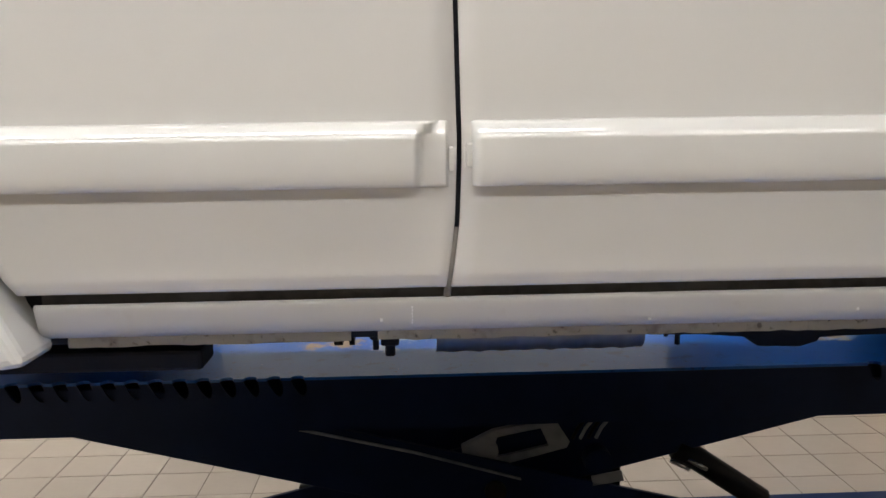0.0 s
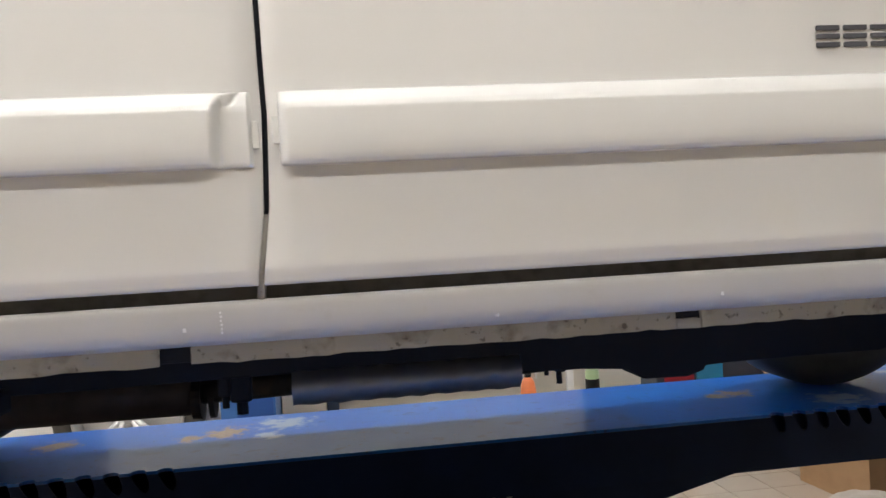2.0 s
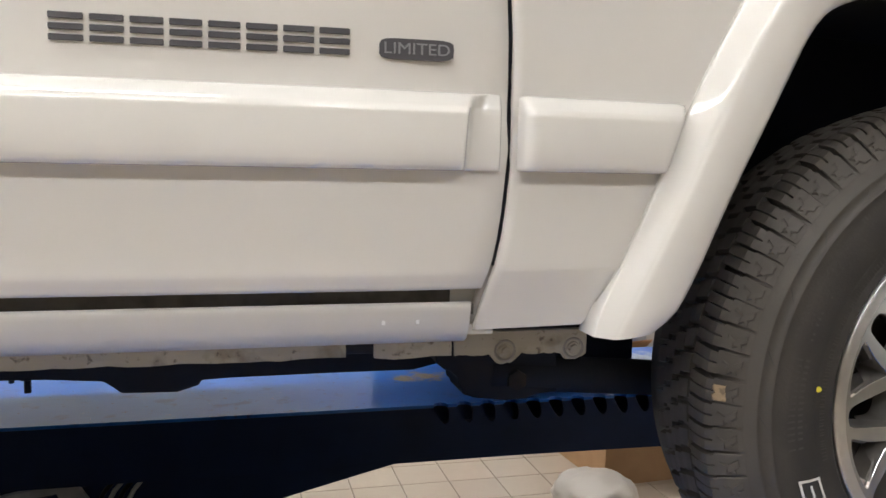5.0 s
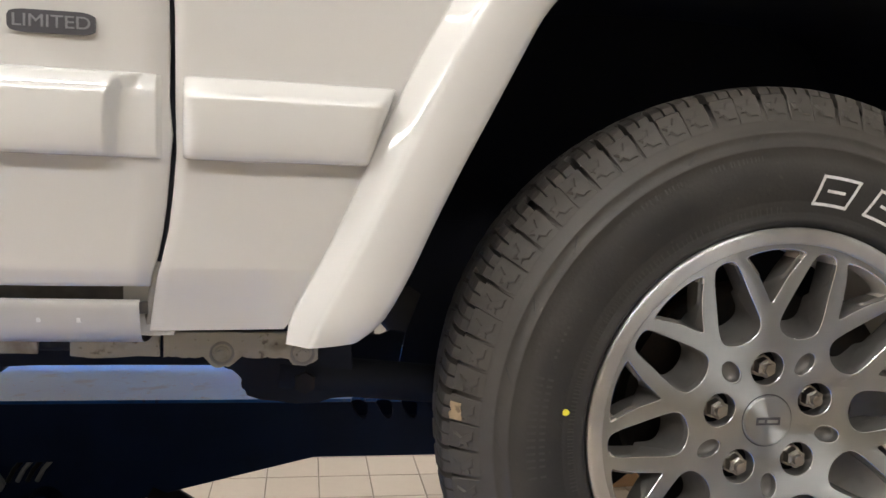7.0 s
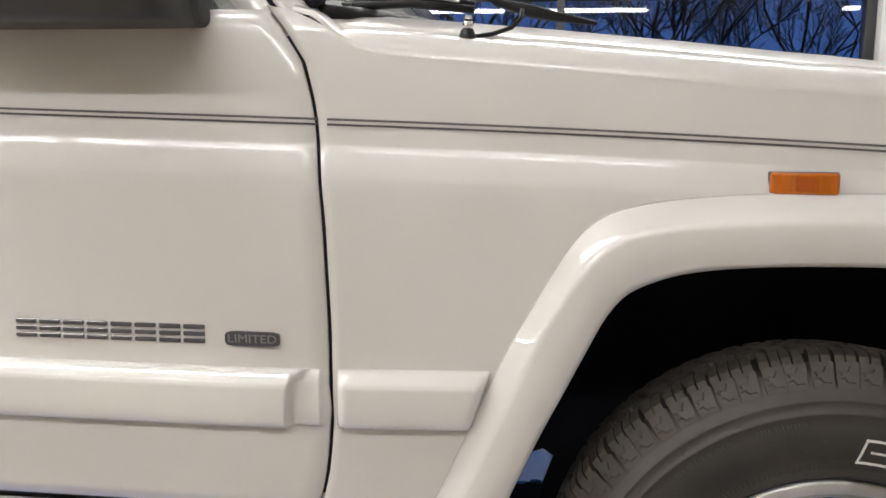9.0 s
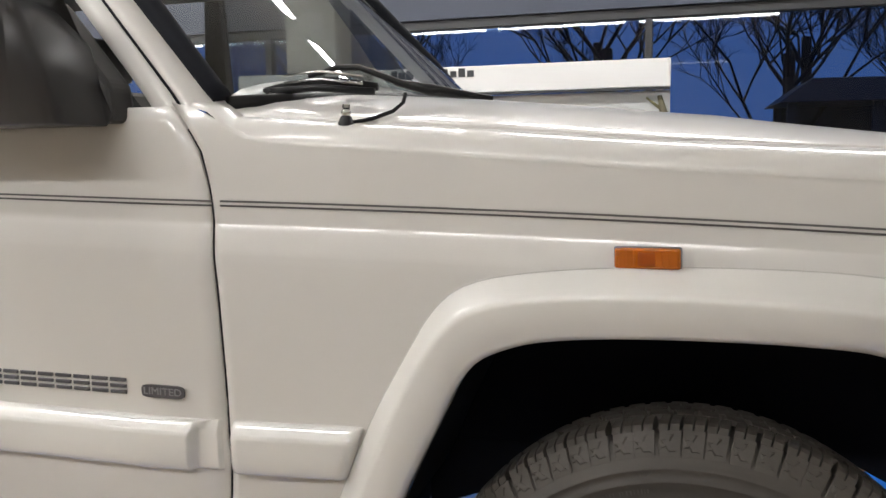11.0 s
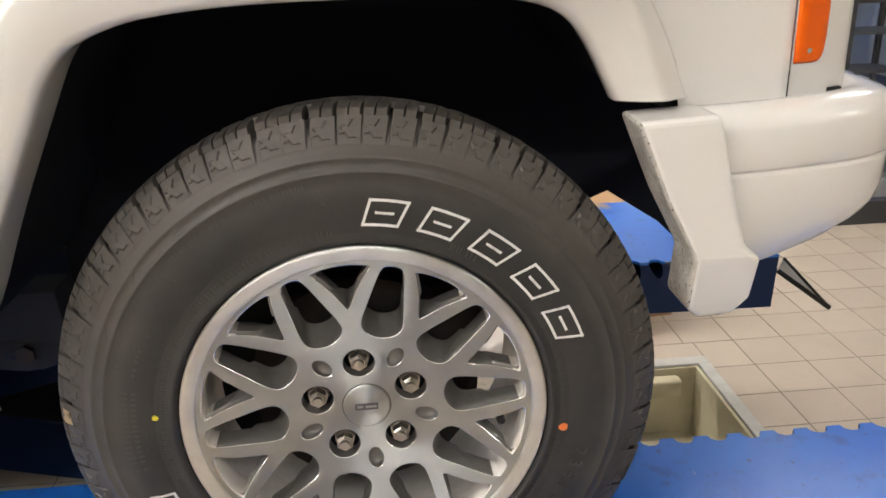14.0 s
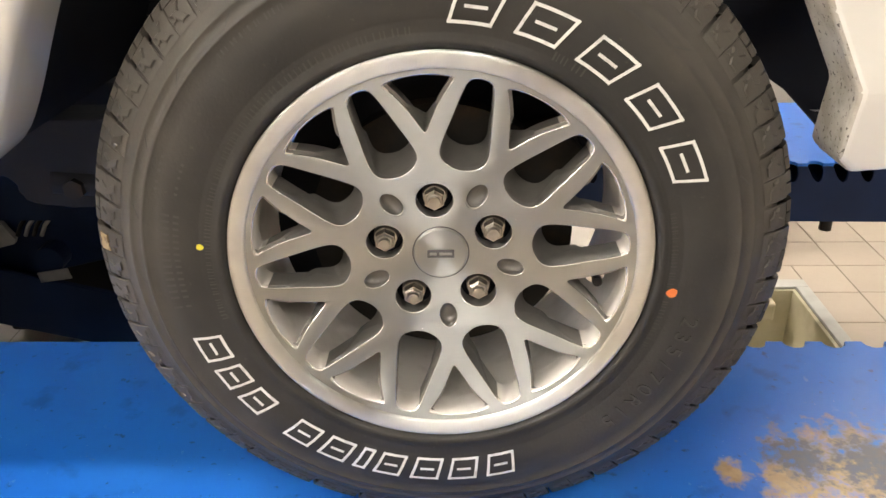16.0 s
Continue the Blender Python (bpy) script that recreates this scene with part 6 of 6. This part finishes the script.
# cardboard boxes and a bag behind the far ramp
def carton(x0, x1, y0, y1, h, turn, label, flaps=True):
    c = thing("cardboard_box", label, "box", at=((x0 + x1) / 2, (y0 + y1) / 2, 0))
    w, d = (x1 - x0) / 2, (y1 - y0) / 2
    c.rotation_euler = (0, 0, radians(turn))
    for n_, b in (("side", (-w, w, -d, -d + 0.006, 0, h)), ("side", (-w, w, d - 0.006, d, 0, h)), ("side", (-w, -w + 0.006, -d + 0.0065, d - 0.0065, 0, h)), ("side", (w - 0.006, w, -d + 0.0065, d - 0.0065, 0, h)), ("bottom", (-w + 0.007, w - 0.007, -d + 0.007, d - 0.007, 0.001, 0.006))):
        part(n_, box(*b), CARTON, c)
    if flaps:
        for s_ in (-1, 1):
            vs = [(-w, s_ * d, h + 0.001), (w, s_ * d, h + 0.001), (w * 0.97, s_ * (d + 0.10), h + 0.09), (-w * 0.97, s_ * (d + 0.10), h + 0.09)]
            bm = bmesh.new()
            f = bm.faces.new([bm.verts.new(p) for p in vs])
            g = bmesh.ops.extrude_face_region(bm, geom=[f])
            bmesh.ops.translate(bm, verts=[q for q in g["geom"] if isinstance(q, bmesh.types.BMVert)], vec=(0, 0.001, 0.005))
            part("flap", bm, CARTON, c)
    else:
        part("lid", box(-w, w, -d, d, h + 0.001, h + 0.006), CARTON, c)
    return c


carton(2.30, 2.95, 3.10, 3.55, 0.34, 4, "open brown cardboard box with raised flaps")
carton(2.62, 3.03, 3.20, 3.62, 0.16, -3, "closed brown cardboard box on the floor", False).location = (3.05 - 0.25, 3.92, 0)
carton(2.45, 2.80, 3.75, 4.05, 0.37, 12, "tall open brown cardboard box")
bag = thing("plastic_bag", "crumpled pale plastic bag on the floor", "bag", at=(2.19, 2.90, 0.0))
bm = bmesh.new()
bmesh.ops.create_icosphere(bm, subdivisions=4, radius=0.16)
for v_ in bm.verts:
    n_ = noise.noise(v_.co * 14) * 0.03 + noise.noise(v_.co * 40) * 0.01
    v_.co = v_.co * (1 + n_ * 4)
    v_.co.z = max(-0.065, v_.co.z * 0.45) + 0.065
part("bag_body", bm_mesh("bag_body", bm, True), mat("pale_plastic_film", (0.50, 0.46, 0.41), 0.35, bump=[(60, 0.3)]), bag)
reds = thing("red_canister", "small red canister beside the boxes", "canister", at=(2.72, 4.2, 0.0))
part("canister_body", tube([(0, 0, 0), (0, 0, 0.01), (0, 0, 0.62), (0, 0, 0.68), (0, 0, 0.72)], [0.07, 0.075, 0.075, 0.05, 0.025], 20), mat("red_enamel", (0.6, 0.03, 0.03), 0.35), reds)
part("canister_cap", cyl((0, 0, 0.72), (0, 0, 0.75), 0.026, 16), BLACKP, reds)

# ---- outside ----
tagged(part("ground", box(-300, 300, 5.2, 600, -0.3, -0.1), mat("dark_asphalt", (0.05, 0.05, 0.055), 0.8, spots=[(1, (0.03, 0.03, 0.03), 0.4, 0.7, 0.6)])), "dark car park at dusk", "ground", kind="structure")


def bare_tree(x, y, h, seed):
    """A leafless tree: tapered trunk, limbs and fine twigs."""
    r = random.Random(seed)
    t = thing("bare_tree", "leafless tree, dark against the evening sky", "tree", group="trees outside", at=(x, y, -0.1))
    part("trunk", tube([(0, 0, 0), (0.05, 0, h * 0.22), (0.0, 0.05, h * 0.42)], [h * 0.024, h * 0.018, h * 0.012], 8), BARK, t)
    vs, fs = [], []

    def limb(p, d, length, rad, depth):
        pts, q, e = [p], p.copy(), d.copy()
        for _ in range(3):
            e = (e + Vector((r.uniform(-0.22, 0.22), r.uniform(-0.22, 0.22), r.uniform(-0.05, 0.2)))).normalized()
            q = q + e * length / 3
            pts.append(q.copy())
        rr = [rad, rad * 0.82, rad * 0.66, rad * 0.5]
        seg = 6 if depth < 2 else 3
        rows = []
        for i, c in enumerate(pts):
            dd = (pts[min(i + 1, 3)] - pts[max(i - 1, 0)]).normalized().to_track_quat("Z", "Y")
            rows.append([c + dd @ Vector((rr[i] * math.cos(2 * math.pi * k / seg), rr[i] * math.sin(2 * math.pi * k / seg), 0)) for k in range(seg)])
        a, b = grid(rows, True)
        n = len(vs)
        vs.extend(a)
        fs.extend(tuple(i + n for i in w) for w in b)
        if depth < 5:
            for _ in range(4 if depth < 4 else 3):
                i = r.choice((1, 2, 3, 3))
                nd = (e + Vector((r.uniform(-1, 1), r.uniform(-1, 1), r.uniform(-0.35, 0.6))) * 0.95).normalized()
                limb(pts[i], nd, length * r.uniform(0.5, 0.78), max(rad * 0.60, 0.0042), depth + 1)

    for k in range(6):
        a = k * 1.05 + r.uniform(-0.3, 0.3)
        limb(Vector((0, 0, h * r.uniform(0.16, 0.42))), Vector((math.cos(a) * 0.7, math.sin(a) * 0.7, r.uniform(0.5, 1.1))).normalized(), h * 0.27, h * 0.0048, 0)
    part("crown", mesh("crown", vs, fs), BARK, t)


for k, (x, y, h) in enumerate(((3.2, 14, 7.5), (0.2, 16, 8.5), (6.4, 17, 8), (-3.5, 15, 7.5), (-7.5, 19, 9), (11, 20, 9), (-0.8, 24, 11), (4.8, 25, 11), (17, 22, 9))):
    bare_tree(x, y, h, 20 + k)
shed = thing("shed", "dark flat-roofed shelter outside", "building", at=(4.0, 12.5, -0.1))
DARKW = mat("dark_wood_wall", (0.04, 0.045, 0.06), 0.6)
for x in (3.05, 4.1, 5.15, 6.3):
    put(part("post", box(x - 0.06, x + 0.06, 12.0, 12.12, -0.1, 2.22), DARKW), shed)
put(part("roof", prism([(2.86, 2.20), (3.27, 2.51), (6.5, 2.47), (6.6, 2.20)], 11.8, 14.2, 0.01, 1), mat("dark_slate_roof", (0.05, 0.058, 0.08), 0.5)), shed)
put(part("back_wall", box(3.0, 6.4, 14.0, 14.1, -0.1, 2.2), DARKW), shed)
van = thing("parked_car", "snow-dusted pale car parked outside the door", "car", at=(8.0, 7.5, -0.1))
FROST = mat("frosted_car_paint", (0.74, 0.77, 0.80), 0.5, spots=[(3, (0.82, 0.84, 0.86), 0.4, 0.7, 0.8), (25, (0.38, 0.43, 0.52), 0.55, 0.75, 0.6)])
put(part("car_body", prism([(6.10, 0.62), (6.16, 0.32), (6.34, 0.24), (10.2, 0.24), (10.2, 1.02), (6.35, 1.06), (6.16, 0.98)], 7.0, 8.7, 0.06, 3), FROST), van)
put(part("cabin", prism([(5.62, 1.07), (10.1, 1.07), (9.9, 1.45), (5.95, 1.42)], 7.1, 8.6, 0.05, 3), mat("snow_cover", (0.88, 0.89, 0.90), 0.7, spots=[(8, (0.78, 0.80, 0.83), 0.4, 0.7, 0.8)])), van)
put(part("front_end", prism([(5.62, 0.42), (6.08, 0.42), (6.08, 1.05), (5.66, 1.05)], 7.3, 8.6, 0.05, 3), mat("dark_blue_car_paint", (0.02, 0.03, 0.06), 0.3, coat=0.8)), van)
for x in (6.75, 9.3):
    put(part("wheel", cyl((x, 6.98, 0.22), (x, 7.2, 0.22), 0.32, 32), RUBBER), van)
rack = thing("metal_rack", "dark metal rack with shelves outside the door", "rack", at=(5.6, 6.4, -0.1))
for x in (5.28, 5.92):
    for y in (6.3, 6.6):
        put(part("rack_post", box(x - 0.02, x + 0.02, y - 0.02, y + 0.02, -0.1, 1.0), DARKF), rack)
for z in (0.12, 0.42, 0.72, 0.98):
    put(part("rack_shelf", box(5.26, 5.94, 6.28, 6.62, z, z + 0.025, 0.003), mat("grey_shelf", (0.16, 0.15, 0.15), 0.5)), rack)

# ---- ceiling lights ----
LAMPW = mat("lit_diffuser", (0.9, 0.9, 0.88), 0.4, emit=((1.0, 0.978, 0.958), TUBE))
LAMPD = mat("dim_diffuser", (0.9, 0.9, 0.88), 0.4, emit=((1.0, 0.978, 0.958), 2.2))


def ceiling_light(x, y, z, lens):
    """A long suspended fitting; x is its middle."""
    ob = thing("ceiling_light", "white ceiling light with a long lit diffuser", "ceiling light", group="ceiling lights", at=(x, y, z))
    part("housing", box(-0.93, 0.93, -0.08, 0.08, 0.025, 0.07, 0.005), WHITEF, ob)
    part("diffuser", box(-0.92, 0.92, -0.06, 0.06, -0.02, 0.024, 0.012, 3), lens, ob)
    for sx in (-0.7, 0.7):
        part("suspension_rod", cyl((sx, 0, 0.07), (sx, 0, 3.6 - z), 0.006, 8), WHITEF, ob)
    return ob


first = ceiling_light(1.93, -1.92, 3.40, LAMPW)
# The rows at y 3.4 and overhead are unseen, added as fill light.
for x, y in [(1.93 - 2.035 * k, -1.92) for k in range(1, 5)] + [(6.4, -1.92)] + [(1.93 - 2.035 * k, 3.4) for k in range(-1, 5)] + [(1.93 - 2.035 * k, OVER_FILL) for k in range(1, 5)]:
    copy_thing(first, pose(x, y, 3.40))
ceiling_light(1.60, -8.8, 3.40, LAMPD)

# ---- floor tiles ----
P_, XT, YT = 0.2012, -0.905, 2.862
near, far = [], []
for i in range(-32, 48):
    for j in range(-61, 11):
        x, y = XT + i * P_, YT + j * P_
        if x < -7.9 or x > 8.8 or y < -9.3 or y + P_ > 5.0 or (PX0 - 0.2 < x + P_ and x < PX1 + 0.05 and y + P_ > PY0 - 0.03 and y < PY1 + 0.04):
            continue
        (near if (2.8 < y < 4.9 and -2.2 < x < 4.9) else far).append((x, y))
g_ = 0.0022
tile = box(g_, P_ - g_, g_, P_ - g_, -0.004, 0.0, 0.0012, 1)
tile_me = bm_mesh("tile", tile)
tile_me.materials.append(TILE)
near.sort(key=lambda p: abs(p[0] - 1.6) + abs(p[1] - 3.4) * 2)
for x, y in near[:300]:
    ob = new("tile", tile_me)
    ob.location = (x, y, 0)
    ob.parent = floor
# cut tiles round the pit frame
for k in range(5):
    x0, x1 = XT + P_ * (14 + k), XT + P_ * (15 + k) if k < 4 else PX1 + 0.046
    part("tile", box(x0 + g_, x1 - g_, PY1 + 0.053, YT - g_, -0.004, 0.0, 0.0012, 1), TILE, floor)
for j in range(-5, 0):
    part("tile", box(PX1 + 0.048, XT + 20 * P_ - g_, YT + j * P_ + g_, YT + (j + 1) * P_ - g_, -0.004, 0.0, 0.0012, 1), TILE, floor)
tv, tf = [], []
for x, y in near[300:] + far:
    b = len(tv)
    tv += [(x + g_, y + g_, 0), (x + P_ - g_, y + g_, 0), (x + P_ - g_, y + P_ - g_, 0), (x + g_, y + P_ - g_, 0)]
    tf.append((b, b + 1, b + 2, b + 3))
tagged(part("tile_field", mesh("tile_field", tv, tf), TILE, floor), kind="stuff")
